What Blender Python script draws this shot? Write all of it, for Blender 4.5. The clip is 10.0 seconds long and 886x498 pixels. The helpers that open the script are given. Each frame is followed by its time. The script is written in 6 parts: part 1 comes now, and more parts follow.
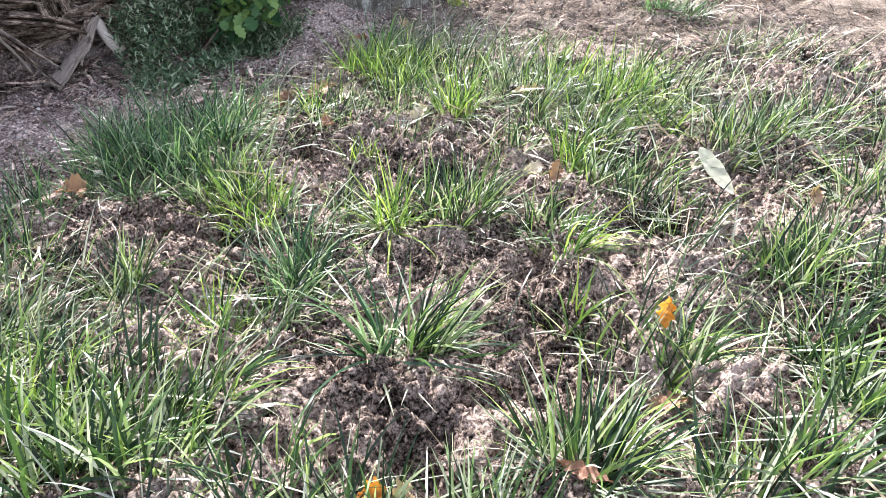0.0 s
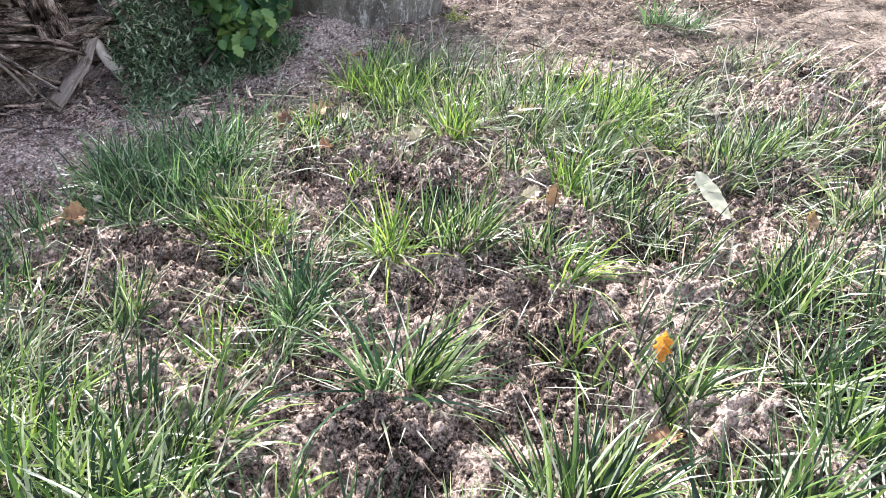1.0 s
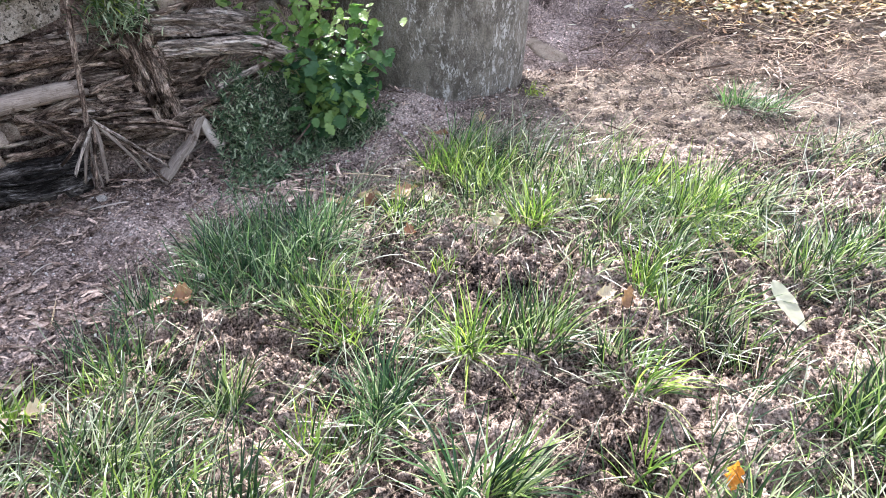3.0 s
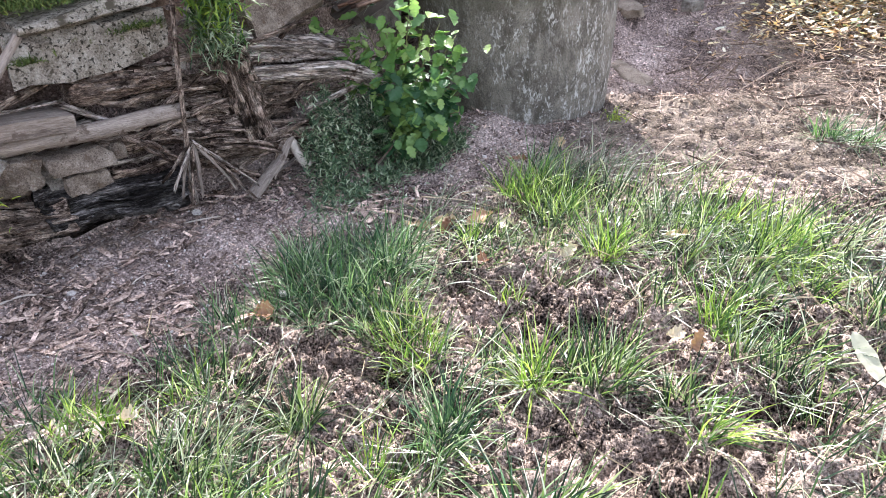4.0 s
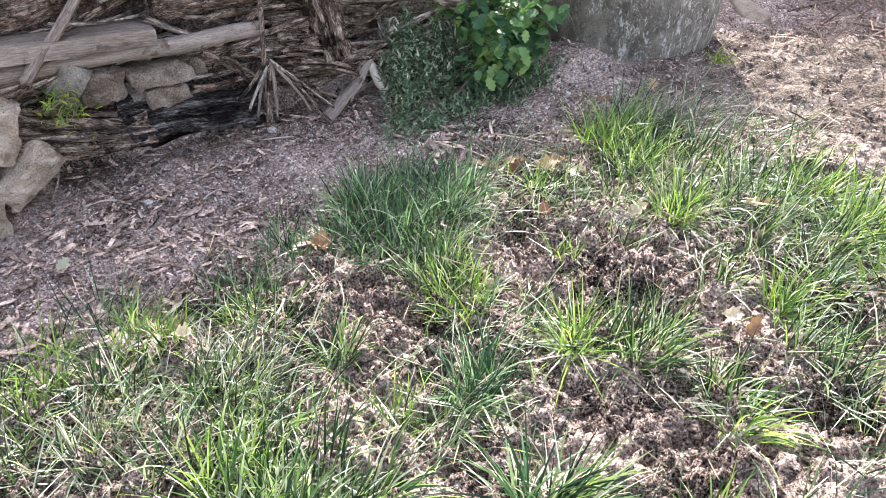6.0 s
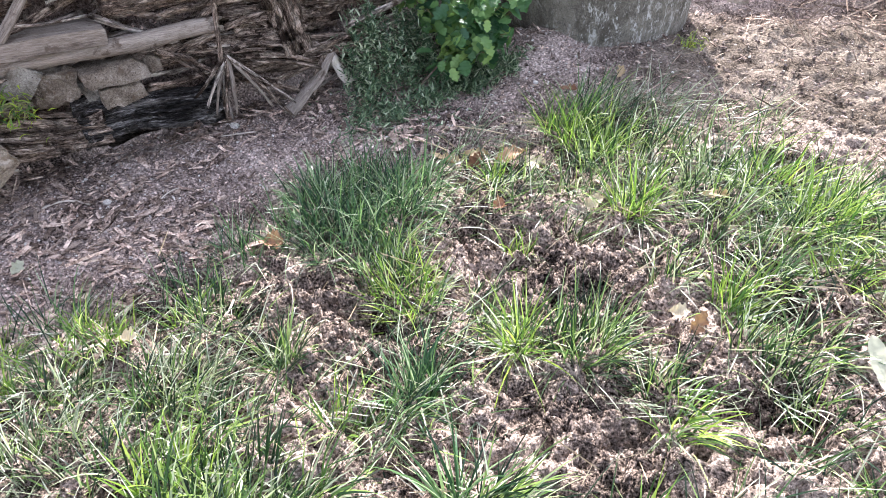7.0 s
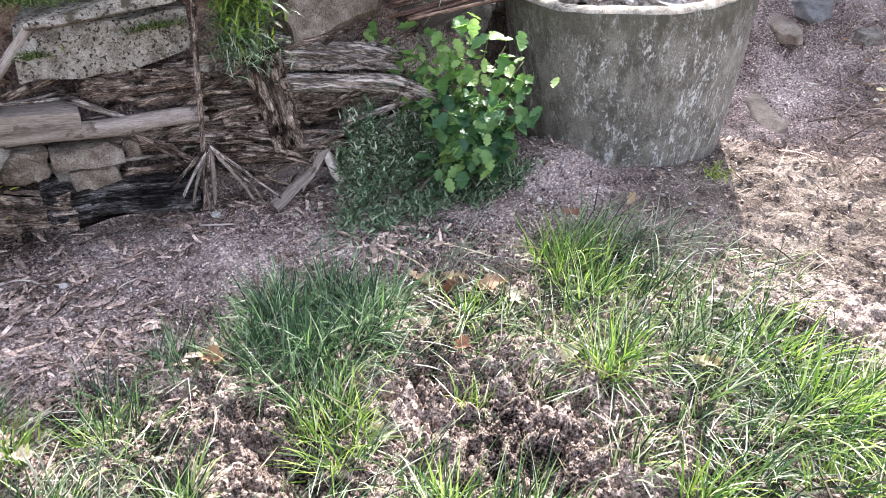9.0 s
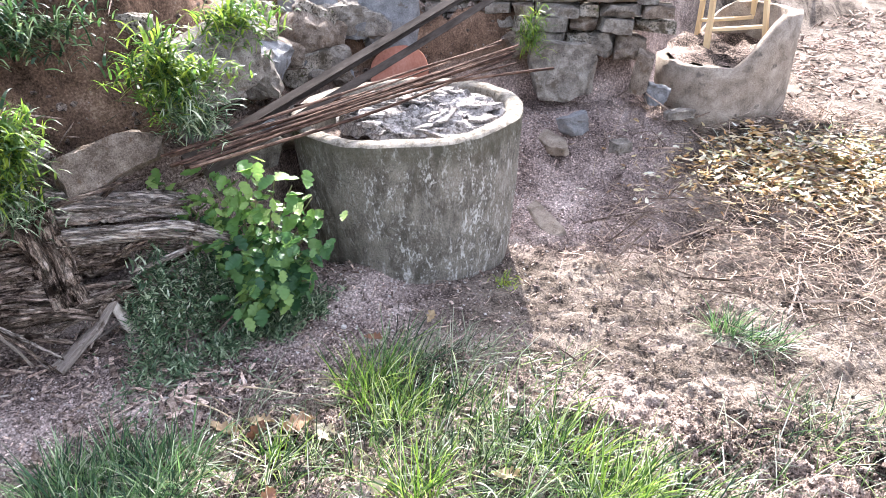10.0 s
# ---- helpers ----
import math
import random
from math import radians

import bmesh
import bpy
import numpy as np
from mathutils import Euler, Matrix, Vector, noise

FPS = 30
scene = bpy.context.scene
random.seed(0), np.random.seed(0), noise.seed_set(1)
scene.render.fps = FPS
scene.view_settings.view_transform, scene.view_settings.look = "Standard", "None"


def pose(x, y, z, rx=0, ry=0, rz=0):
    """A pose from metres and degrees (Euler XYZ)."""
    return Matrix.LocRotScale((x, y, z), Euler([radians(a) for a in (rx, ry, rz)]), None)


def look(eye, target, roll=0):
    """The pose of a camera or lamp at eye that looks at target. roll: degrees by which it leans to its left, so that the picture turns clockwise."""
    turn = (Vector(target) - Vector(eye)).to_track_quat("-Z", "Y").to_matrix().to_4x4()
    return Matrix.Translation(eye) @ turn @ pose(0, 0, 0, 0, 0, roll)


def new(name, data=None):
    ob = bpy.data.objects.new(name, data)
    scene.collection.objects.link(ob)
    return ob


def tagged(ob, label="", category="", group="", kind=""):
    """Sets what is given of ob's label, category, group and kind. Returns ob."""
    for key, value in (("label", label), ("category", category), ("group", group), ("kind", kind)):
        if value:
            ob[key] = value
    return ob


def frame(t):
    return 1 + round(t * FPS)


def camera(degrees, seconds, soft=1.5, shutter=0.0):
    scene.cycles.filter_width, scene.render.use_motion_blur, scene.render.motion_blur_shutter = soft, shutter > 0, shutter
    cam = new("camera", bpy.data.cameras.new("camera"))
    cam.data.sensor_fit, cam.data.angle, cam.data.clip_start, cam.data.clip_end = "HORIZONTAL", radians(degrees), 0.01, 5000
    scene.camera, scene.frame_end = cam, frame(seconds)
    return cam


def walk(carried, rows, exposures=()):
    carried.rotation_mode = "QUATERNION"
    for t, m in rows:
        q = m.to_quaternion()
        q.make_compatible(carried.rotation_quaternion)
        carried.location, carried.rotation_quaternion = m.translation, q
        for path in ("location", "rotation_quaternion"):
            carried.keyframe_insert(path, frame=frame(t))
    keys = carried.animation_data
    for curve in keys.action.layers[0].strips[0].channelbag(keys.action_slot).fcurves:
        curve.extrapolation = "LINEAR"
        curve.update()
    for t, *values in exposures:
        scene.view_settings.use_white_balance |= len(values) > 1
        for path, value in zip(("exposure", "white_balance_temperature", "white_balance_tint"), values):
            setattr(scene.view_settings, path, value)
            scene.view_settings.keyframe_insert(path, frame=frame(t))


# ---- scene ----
cam = camera(63.9, 10.0, soft=0.5)
PATH = [
    (0, (0.047, 0.057, 0.928), (-0.005, 1.729, -0.169), -1.5),
    (0.5, (0.051, 0.065, 0.941), (0.001, 1.738, -0.154), -1.8),
    (1, (0.053, 0.087, 0.99), (0.001, 1.759, -0.107), -1.8),
    (1.5, (0.049, 0.089, 1.021), (-0.012, 1.772, -0.059), -1.2),
    (2, (0.038, 0.106, 1.077), (-0.048, 1.804, 0.024), -0.3),
    (2.2, (0.04, 0.111, 1.09), (-0.066, 1.816, 0.051), -0.5),
    (3.3, (0.012, 0.095, 1.243), (-0.282, 1.795, 0.232), -3.2),
    (3.5, (0.013, 0.099, 1.264), (-0.326, 1.797, 0.262), -3.5),
    (4, (0.044, 0.096, 1.292), (-0.409, 1.768, 0.292), -3.7),
    (4.5, (0.08, 0.09, 1.347), (-0.5, 1.674, 0.273), -2.2),
    (5, (0.133, 0.059, 1.367), (-0.553, 1.541, 0.213), -3.5),
    (5.5, (0.152, 0.106, 1.379), (-0.548, 1.547, 0.181), -3.7),
    (6, (0.134, 0.221, 1.371), (-0.536, 1.671, 0.168), -3.3),
    (6.2, (0.14, 0.257, 1.374), (-0.494, 1.711, 0.156), -3.2),
    (7.3, (0.345, 0.362, 1.403), (-0.392, 1.741, 0.155), -5.9),
    (7.5, (0.366, 0.393, 1.398), (-0.414, 1.754, 0.157), -6.4),
    (8, (0.344, 0.539, 1.385), (-0.466, 1.897, 0.16), -6.3),
    (8.5, (0.32, 0.658, 1.407), (-0.468, 2.06, 0.219), -3.4),
    (9, (0.404, 0.726, 1.441), (-0.45, 2.16, 0.339), -1.3),
    (9.5, (0.541, 0.787, 1.549), (-0.345, 2.306, 0.596), -2.3),
    (9.8, (0.53, 0.79, 1.585), (-0.135, 2.438, 0.688), -0.9),
    (10, (0.525, 0.787, 1.573), (0.041, 2.523, 0.704), -0.1),
]
walk(cam, [(t, look(eye, target, roll)) for t, eye, target, roll in PATH], exposures=[(0.0, 2.2, 6030, 14), (2.2, 2.22, 6030, 14), (3.5, 2.4, 6030, 14), (6.0, 2.42, 6030, 14), (7.5, 2.4, 6000, 14), (9.0, 2.54, 6000, 15), (10.0, 2.58, 6000, 15)])

# ---- world, sun, exposure ----
SUN_TO = Vector((-0.21, 0.77, 0.74)).normalized()
world = bpy.data.worlds.new("sky")
scene.world = world
world.use_nodes = True
wn = world.node_tree
sky = wn.nodes.new("ShaderNodeTexSky")
sky.sky_type = "NISHITA"
sky.sun_disc = False
sky.sun_elevation = math.asin(SUN_TO.z)
sky.sun_rotation = math.atan2(SUN_TO.x, SUN_TO.y)
sky.dust_density = 3.0
haze = wn.nodes.new("ShaderNodeHueSaturation")
haze.inputs["Saturation"].default_value = 0.5
wn.links.new(sky.outputs[0], haze.inputs["Color"])
wn.links.new(haze.outputs[0], wn.nodes["Background"].inputs[0])
wn.nodes["Background"].inputs[1].default_value = 0.148
sun = new("sun", bpy.data.lights.new("sun", "SUN"))
sun.data.energy = 3.5
sun.data.angle = radians(0.6)
sun.data.color = (1.0, 0.955, 0.88)
sun.matrix_world = look(SUN_TO * 20, (0, 0, 0))

# ---- small tools ----
rng = np.random.default_rng(7)
TABLE = np.random.default_rng(3).random((256, 256))


def vnoise(x, y):
    """Smooth value noise in 0..1, on arrays."""
    x, y = np.asarray(x, float), np.asarray(y, float)
    xi, yi = np.floor(x).astype(int), np.floor(y).astype(int)
    fx, fy = x - xi, y - yi
    fx, fy = fx * fx * (3 - 2 * fx), fy * fy * (3 - 2 * fy)
    a, b = TABLE[xi % 256, yi % 256], TABLE[(xi + 1) % 256, yi % 256]
    c, d = TABLE[xi % 256, (yi + 1) % 256], TABLE[(xi + 1) % 256, (yi + 1) % 256]
    return (a * (1 - fx) + b * fx) * (1 - fy) + (c * (1 - fx) + d * fx) * fy


def cells(x, y):
    """Distance to the nearest of scattered points, one a unit square, on arrays."""
    xi, yi = np.floor(x).astype(int), np.floor(y).astype(int)
    best = np.full(np.shape(x), 9.0)
    for i in (-1, 0, 1):
        for j in (-1, 0, 1):
            u, v = xi + i, yi + j
            px, py = u + TABLE[u % 256, v % 256], v + TABLE[(u + 91) % 256, (v + 37) % 256]
            best = np.minimum(best, (px - x) ** 2 + (py - y) ** 2)
    return np.sqrt(best)


def smooth(a, b, v):
    t = np.clip((np.asarray(v, float) - a) / (b - a), 0, 1)
    return t * t * (3 - 2 * t)


def mesh_of(name, verts, faces, mat, shade=True):
    me = bpy.data.meshes.new(name)
    me.from_pydata([tuple(map(float, v)) for v in verts], [], faces)
    me.materials.append(mat)
    if shade:
        me.polygons.foreach_set("use_smooth", [True] * len(me.polygons))
    me.update()
    return me


def thing(name, me, label, category, group="", kind="", m=None):
    ob = new(name, me)
    if m is not None:
        ob.matrix_basis = m
    return tagged(ob, label, category, group, kind)


def part(name, me, parent, label="", m=None):
    ob = new(name, me)
    ob.parent = parent
    if m is not None:
        ob.matrix_basis = m
    return tagged(ob, label)


def along(p0, p1, twist=0.0):
    """Pose whose local x runs from p0 to p1."""
    d = Vector(p1) - Vector(p0)
    return Matrix.Translation(p0) @ d.to_track_quat("X", "Z").to_matrix().to_4x4() @ Matrix.Rotation(twist, 4, "X")


# ---- materials ----
def node_mat(name):
    m = bpy.data.materials.new(name)
    m.use_nodes = True
    nt = m.node_tree
    return m, nt, nt.nodes["Principled BSDF"]


def nd(nt, kind, **inputs):
    n = nt.nodes.new(kind)
    for k, v in inputs.items():
        n.inputs[k.replace("_", " ")].default_value = v
    return n


def ramp(nt, fac, stops):
    r = nt.nodes.new("ShaderNodeValToRGB")
    el = r.color_ramp.elements
    while len(el) < len(stops):
        el.new(0.5)
    for e, (p, c) in zip(el, stops):
        e.position, e.color = p, (*c, 1)
    nt.links.new(fac, r.inputs[0])
    return r.outputs[0]


def mixc(nt, fac, a, b, mode="MIX"):
    n = nt.nodes.new("ShaderNodeMix")
    n.data_type, n.blend_type = "RGBA", mode
    for sock, v in ((n.inputs[0], fac), (n.inputs[6], a), (n.inputs[7], b)):
        if isinstance(v, (int, float)):
            sock.default_value = v
        elif isinstance(v, tuple):
            sock.default_value = (*v, 1)
        else:
            nt.links.new(v, sock)
    return n.outputs[2]


def noise_of(nt, scale, detail=6.0, rough=0.6, stretch=None, offset_random=False):
    tc = nt.nodes.new("ShaderNodeTexCoord")
    vec = tc.outputs["Object"]
    if stretch or offset_random:
        mp = nt.nodes.new("ShaderNodeMapping")
        nt.links.new(vec, mp.inputs[0])
        if stretch:
            mp.inputs["Scale"].default_value = stretch
        if offset_random:
            oi = nt.nodes.new("ShaderNodeObjectInfo")
            mul = nt.nodes.new("ShaderNodeMath")
            mul.operation = "MULTIPLY"
            mul.inputs[1].default_value = 40.0
            nt.links.new(oi.outputs["Random"], mul.inputs[0])
            nt.links.new(mul.outputs[0], mp.inputs["Location"])
        vec = mp.outputs[0]
    n = nt.nodes.new("ShaderNodeTexNoise")
    n.inputs["Scale"].default_value, n.inputs["Detail"].default_value, n.inputs["Roughness"].default_value = scale, detail, rough
    nt.links.new(vec, n.inputs["Vector"])
    return n.outputs[0]


def bump(nt, bs, height, strength, dist):
    b = nt.nodes.new("ShaderNodeBump")
    b.inputs["Strength"].default_value, b.inputs["Distance"].default_value = strength, dist
    nt.links.new(height, b.inputs["Height"])
    nt.links.new(b.outputs[0], bs.inputs["Normal"])


def rough_mat(name, stops, scale, fine, roughness=0.9, stretch=None, spots=None, bump_d=0.004, strength=0.6, cracks=None, island=None):
    """Coarse and fine noise through a ramp, with relief; spots: (scale, threshold, colour)."""
    m, nt, bs = node_mat(name)
    big = noise_of(nt, scale, 5, 0.6, stretch, True)
    small = noise_of(nt, fine, 6, 0.7, stretch, True)
    col = ramp(nt, mixc(nt, 0.5, big, small), stops)
    if spots:
        for sc, th, c in spots:
            mask = ramp(nt, noise_of(nt, sc, 5, 0.65, None, True), [(th, (0, 0, 0)), (min(th + 0.07, 1), (1, 1, 1))])
            col = mixc(nt, mask, col, c)
    if island:
        geo = nt.nodes.new("ShaderNodeNewGeometry")
        col = mixc(nt, 1.0, col, ramp(nt, geo.outputs["Random Per Island"], island), "MULTIPLY")
    height = small
    if cracks:
        line = noise_of(nt, cracks, 5, 0.6, (stretch[0] * 0.6, 1, 1) if stretch else None, True)
        mask = ramp(nt, line, [(0.44, (1, 1, 1)), (0.485, (0, 0, 0)), (0.515, (0, 0, 0)), (0.56, (1, 1, 1))])
        col = mixc(nt, mixc(nt, 0.7, (1, 1, 1), mask), mixc(nt, 0.8, col, (0.012, 0.008, 0.006)), col)
        height = mixc(nt, 0.6, small, mask)
    nt.links.new(col, bs.inputs["Base Color"])
    bs.inputs["Roughness"].default_value = roughness
    bs.inputs["Specular IOR Level"].default_value = 0.1 if roughness > 0.72 else 0.35
    bump(nt, bs, height, strength, bump_d)
    return m


def leafy_mat(name, stops, gloss=0.45, glow=0.45, spec=0.4, single=False):
    """Thin leaf: a glossy surface that also lets light through; colour by blade."""
    m, nt, bs = node_mat(name)
    geo = nt.nodes.new("ShaderNodeNewGeometry")
    own = nt.nodes.new("ShaderNodeObjectInfo")
    c0 = ramp(nt, own.outputs["Random"] if single else geo.outputs["Random Per Island"], stops)
    c = mixc(nt, mixc(nt, 0.75, (0, 0, 0), noise_of(nt, 60, 3)), c0, (0.03, 0.05, 0.02), "MIX")
    c = mixc(nt, 0.35, c0, c)
    nt.links.new(c, bs.inputs["Base Color"])
    bs.inputs["Roughness"].default_value = gloss
    bs.inputs["Specular IOR Level"].default_value = spec
    tr = nt.nodes.new("ShaderNodeBsdfTranslucent")
    nt.links.new(mixc(nt, 0.85, c, (0.95, 1.12, 0.7), "MULTIPLY"), tr.inputs["Color"])
    mx = nt.nodes.new("ShaderNodeMixShader")
    mx.inputs[0].default_value = glow
    nt.links.new(bs.outputs[0], mx.inputs[1])
    nt.links.new(tr.outputs[0], mx.inputs[2])
    nt.links.new(mx.outputs[0], nt.nodes["Material Output"].inputs[0])
    return m


def soil_mat():
    m, nt, bs = node_mat("soil")
    tc = nt.nodes.new("ShaderNodeTexCoord")
    a = noise_of(nt, 3.0, 6, 0.65)
    b = noise_of(nt, 110.0, 8, 0.75)
    grit = nt.nodes.new("ShaderNodeTexVoronoi")
    grit.inputs["Scale"].default_value = 130.0
    nt.links.new(tc.outputs["Object"], grit.inputs["Vector"])
    # pale outside the bed: brightness for the shaded ground put into the colour
    soil = ramp(nt, mixc(nt, 0.6, a, b), [(0.39, (0.016, 0.012, 0.01)), (0.46, (0.16, 0.12, 0.106)), (0.54, (0.39, 0.312, 0.28)), (0.65, (0.68, 0.58, 0.53))])
    # single grains, some of them pale
    grain = ramp(nt, grit.outputs["Color"], [(0.0, (0.2, 0.18, 0.17)), (0.45, (0.85, 0.82, 0.8)), (0.8, (1.35, 1.3, 1.25)), (0.92, (2.6, 2.5, 2.4))])
    soil = mixc(nt, 0.8, soil, grain, "MULTIPLY")
    # dry sandy track further on; sunlit yard coloured darker than the shaded soil
    sep = nt.nodes.new("ShaderNodeSeparateXYZ")
    nt.links.new(tc.outputs["Object"], sep.inputs[0])
    mr = nd(nt, "ShaderNodeMapRange", From_Min=2.5, From_Max=3.1)
    nt.links.new(sep.outputs["Y"], mr.inputs[0])
    east = nd(nt, "ShaderNodeMapRange", From_Min=-0.45, From_Max=-0.05)
    nt.links.new(sep.outputs["X"], east.inputs[0])
    yard = mixc(nt, 1.0, mr.outputs[0], east.outputs[0], "MULTIPLY")
    s1 = nd(nt, "ShaderNodeMapRange", From_Min=3.95, From_Max=4.35, To_Min=1.0, To_Max=0.0)
    nt.links.new(sep.outputs["Y"], s1.inputs[0])
    s2 = nd(nt, "ShaderNodeMapRange", From_Min=0.6, From_Max=1.0)
    nt.links.new(sep.outputs["X"], s2.inputs[0])
    yard = mixc(nt, 1.0, yard, mixc(nt, 1.0, s1.outputs[0], s2.outputs[0], "ADD"), "MULTIPLY")
    track = ramp(nt, mixc(nt, 0.5, a, b), [(0.41, (0.012, 0.009, 0.007)), (0.47, (0.075, 0.059, 0.046)), (0.54, (0.18, 0.146, 0.117)), (0.64, (0.35, 0.292, 0.24))])
    soil = mixc(nt, mixc(nt, 1.0, yard, ramp(nt, noise_of(nt, 1.3, 4), [(0.3, (0.85, 0.85, 0.85)), (0.55, (1, 1, 1))]), "MULTIPLY"), soil, track)
    # the dug bed, moister than the trodden soil round it, darkened for shadow contrast
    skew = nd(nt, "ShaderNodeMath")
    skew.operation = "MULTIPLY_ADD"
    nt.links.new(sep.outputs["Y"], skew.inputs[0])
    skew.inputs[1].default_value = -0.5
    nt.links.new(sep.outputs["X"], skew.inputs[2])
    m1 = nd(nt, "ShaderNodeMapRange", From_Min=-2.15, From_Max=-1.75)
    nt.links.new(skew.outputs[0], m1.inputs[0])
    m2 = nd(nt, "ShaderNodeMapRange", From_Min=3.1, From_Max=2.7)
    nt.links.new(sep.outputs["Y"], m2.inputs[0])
    # near-black noise tones put shadowed gaps between crumbs into the colour
    bed_soil = ramp(nt, mixc(nt, 0.6, a, b), [(0.42, (0.004, 0.003, 0.0025)), (0.465, (0.065, 0.049, 0.04)), (0.52, (0.25, 0.195, 0.163)), (0.61, (0.52, 0.424, 0.364))])
    soil = mixc(nt, mixc(nt, 1.0, m1.outputs[0], m2.outputs[0], "MULTIPLY"), soil, mixc(nt, 0.6, bed_soil, grain, "MULTIPLY"))
    # redder earth high in the bank
    hi = nd(nt, "ShaderNodeMapRange", From_Min=0.5, From_Max=0.75)
    nt.links.new(sep.outputs["Z"], hi.inputs[0])
    red = ramp(nt, mixc(nt, 0.5, noise_of(nt, 5.0, 6, 0.7), b), [(0.38, (0.012, 0.009, 0.006)), (0.47, (0.075, 0.047, 0.032)), (0.55, (0.16, 0.1, 0.068)), (0.66, (0.34, 0.24, 0.175))])
    near = nd(nt, "ShaderNodeMapRange", From_Min=7.0, From_Max=5.5)
    nt.links.new(sep.outputs["Y"], near.inputs[0])
    soil = mixc(nt, mixc(nt, 1.0, hi.outputs[0], near.outputs[0], "MULTIPLY"), soil, red)
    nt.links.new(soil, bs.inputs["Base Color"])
    bs.inputs["Roughness"].default_value = 0.95
    bs.inputs["Specular IOR Level"].default_value = 0.04
    mixh = mixc(nt, 0.4, b, grit.outputs["Distance"])
    bump(nt, bs, mixh, 1.0, 0.008)
    return m


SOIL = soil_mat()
CLOD = rough_mat("soil_clod", [(0.4, (0.01, 0.0075, 0.006)), (0.47, (0.09, 0.068, 0.056)), (0.53, (0.22, 0.173, 0.146)), (0.64, (0.45, 0.372, 0.322))], 60, 260, 0.95, bump_d=0.005, strength=0.9, island=[(0.0, (0.45, 0.43, 0.41)), (0.6, (0.92, 0.9, 0.89)), (1.0, (1.15, 1.13, 1.1))])
PEBBLE = rough_mat("pale_pebble", [(0.36, (0.25, 0.21, 0.185)), (0.5, (0.5, 0.45, 0.41)), (0.64, (0.75, 0.7, 0.65))], 40, 160, 0.8)
GRIT = rough_mat("dry_grit", [(0.38, (0.035, 0.026, 0.022)), (0.46, (0.17, 0.13, 0.115)), (0.55, (0.36, 0.29, 0.26)), (0.66, (0.6, 0.51, 0.465))], 60, 260, 0.95, bump_d=0.004, island=[(0.0, (0.4, 0.38, 0.37)), (0.6, (0.9, 0.88, 0.87)), (1.0, (1.3, 1.27, 1.25))])
CHIP = rough_mat("wood_chip", [(0.38, (0.05, 0.034, 0.027)), (0.47, (0.25, 0.183, 0.15)), (0.58, (0.6, 0.49, 0.42))], 25, 120, 0.85, island=[(0.0, (0.3, 0.27, 0.25)), (0.45, (0.8, 0.76, 0.73)), (0.8, (1.15, 1.08, 1.04)), (1.0, (1.6, 1.52, 1.45))])
TWIG = rough_mat("brown_twig", [(0.38, (0.07, 0.05, 0.038)), (0.5, (0.25, 0.19, 0.15)), (0.62, (0.48, 0.4, 0.33))], 25, 120, 0.85, island=[(0.0, (0.3, 0.27, 0.25)), (0.6, (0.9, 0.86, 0.83)), (1.0, (1.7, 1.62, 1.55))])
STRAW = rough_mat("dry_straw", [(0.34, (0.17, 0.11, 0.06)), (0.48, (0.42, 0.31, 0.19)), (0.64, (0.68, 0.57, 0.4))], 14, 120, 0.7)
GRASS = leafy_mat("grass_blade", [(0.0, (0.003, 0.009, 0.004)), (0.36, (0.014, 0.036, 0.014)), (0.6, (0.08, 0.145, 0.038)), (0.78, (0.29, 0.38, 0.1)), (0.88, (0.4, 0.43, 0.27)), (1.0, (0.7, 0.69, 0.6))], 0.28, 0.3, 0.32)
GRASS_DARK = leafy_mat("dark_grass_blade", [(0.0, (0.005, 0.016, 0.009)), (0.4, (0.03, 0.078, 0.035)), (0.8, (0.15, 0.25, 0.09)), (1.0, (0.46, 0.5, 0.35))], 0.3, 0.32, 0.32)
GRASS_LIME = leafy_mat("lime_grass_blade", [(0.0, (0.007, 0.022, 0.008)), (0.3, (0.055, 0.115, 0.025)), (0.62, (0.2, 0.31, 0.052)), (0.85, (0.37, 0.46, 0.08)), (1.0, (0.6, 0.6, 0.44))], 0.32, 0.4, 0.3)
GRASS_DRY = leafy_mat("faded_grass_blade", [(0.0, (0.05, 0.07, 0.035)), (0.4, (0.15, 0.18, 0.105)), (0.75, (0.32, 0.325, 0.235)), (1.0, (0.58, 0.55, 0.46))], 0.4, 0.25, 0.35)
WEED = leafy_mat("weed_leaf", [(0.0, (0.02, 0.055, 0.018)), (0.5, (0.13, 0.22, 0.045)), (0.8, (0.28, 0.37, 0.06)), (1.0, (0.42, 0.47, 0.05))], 0.45, 0.5)
PLANT = leafy_mat("lobed_leaf", [(0.0, (0.035, 0.095, 0.045)), (0.5, (0.11, 0.22, 0.075)), (1.0, (0.3, 0.42, 0.12))], 0.5, 0.42, 0.4, True)
# lit copy of PLANT: sun on the upper leaves put into colour
PLANT_TOP = leafy_mat("sunlit_lobed_leaf", [(0.0, (0.12, 0.24, 0.06)), (0.6, (0.23, 0.36, 0.09)), (1.0, (0.4, 0.5, 0.18))], 0.5, 0.42, 0.4, True)
CREEPER = leafy_mat("creeper_leaf", [(0.0, (0.018, 0.04, 0.018)), (0.4, (0.09, 0.15, 0.075)), (0.75, (0.27, 0.34, 0.19)), (1.0, (0.6, 0.62, 0.46))], 0.5, 0.25)
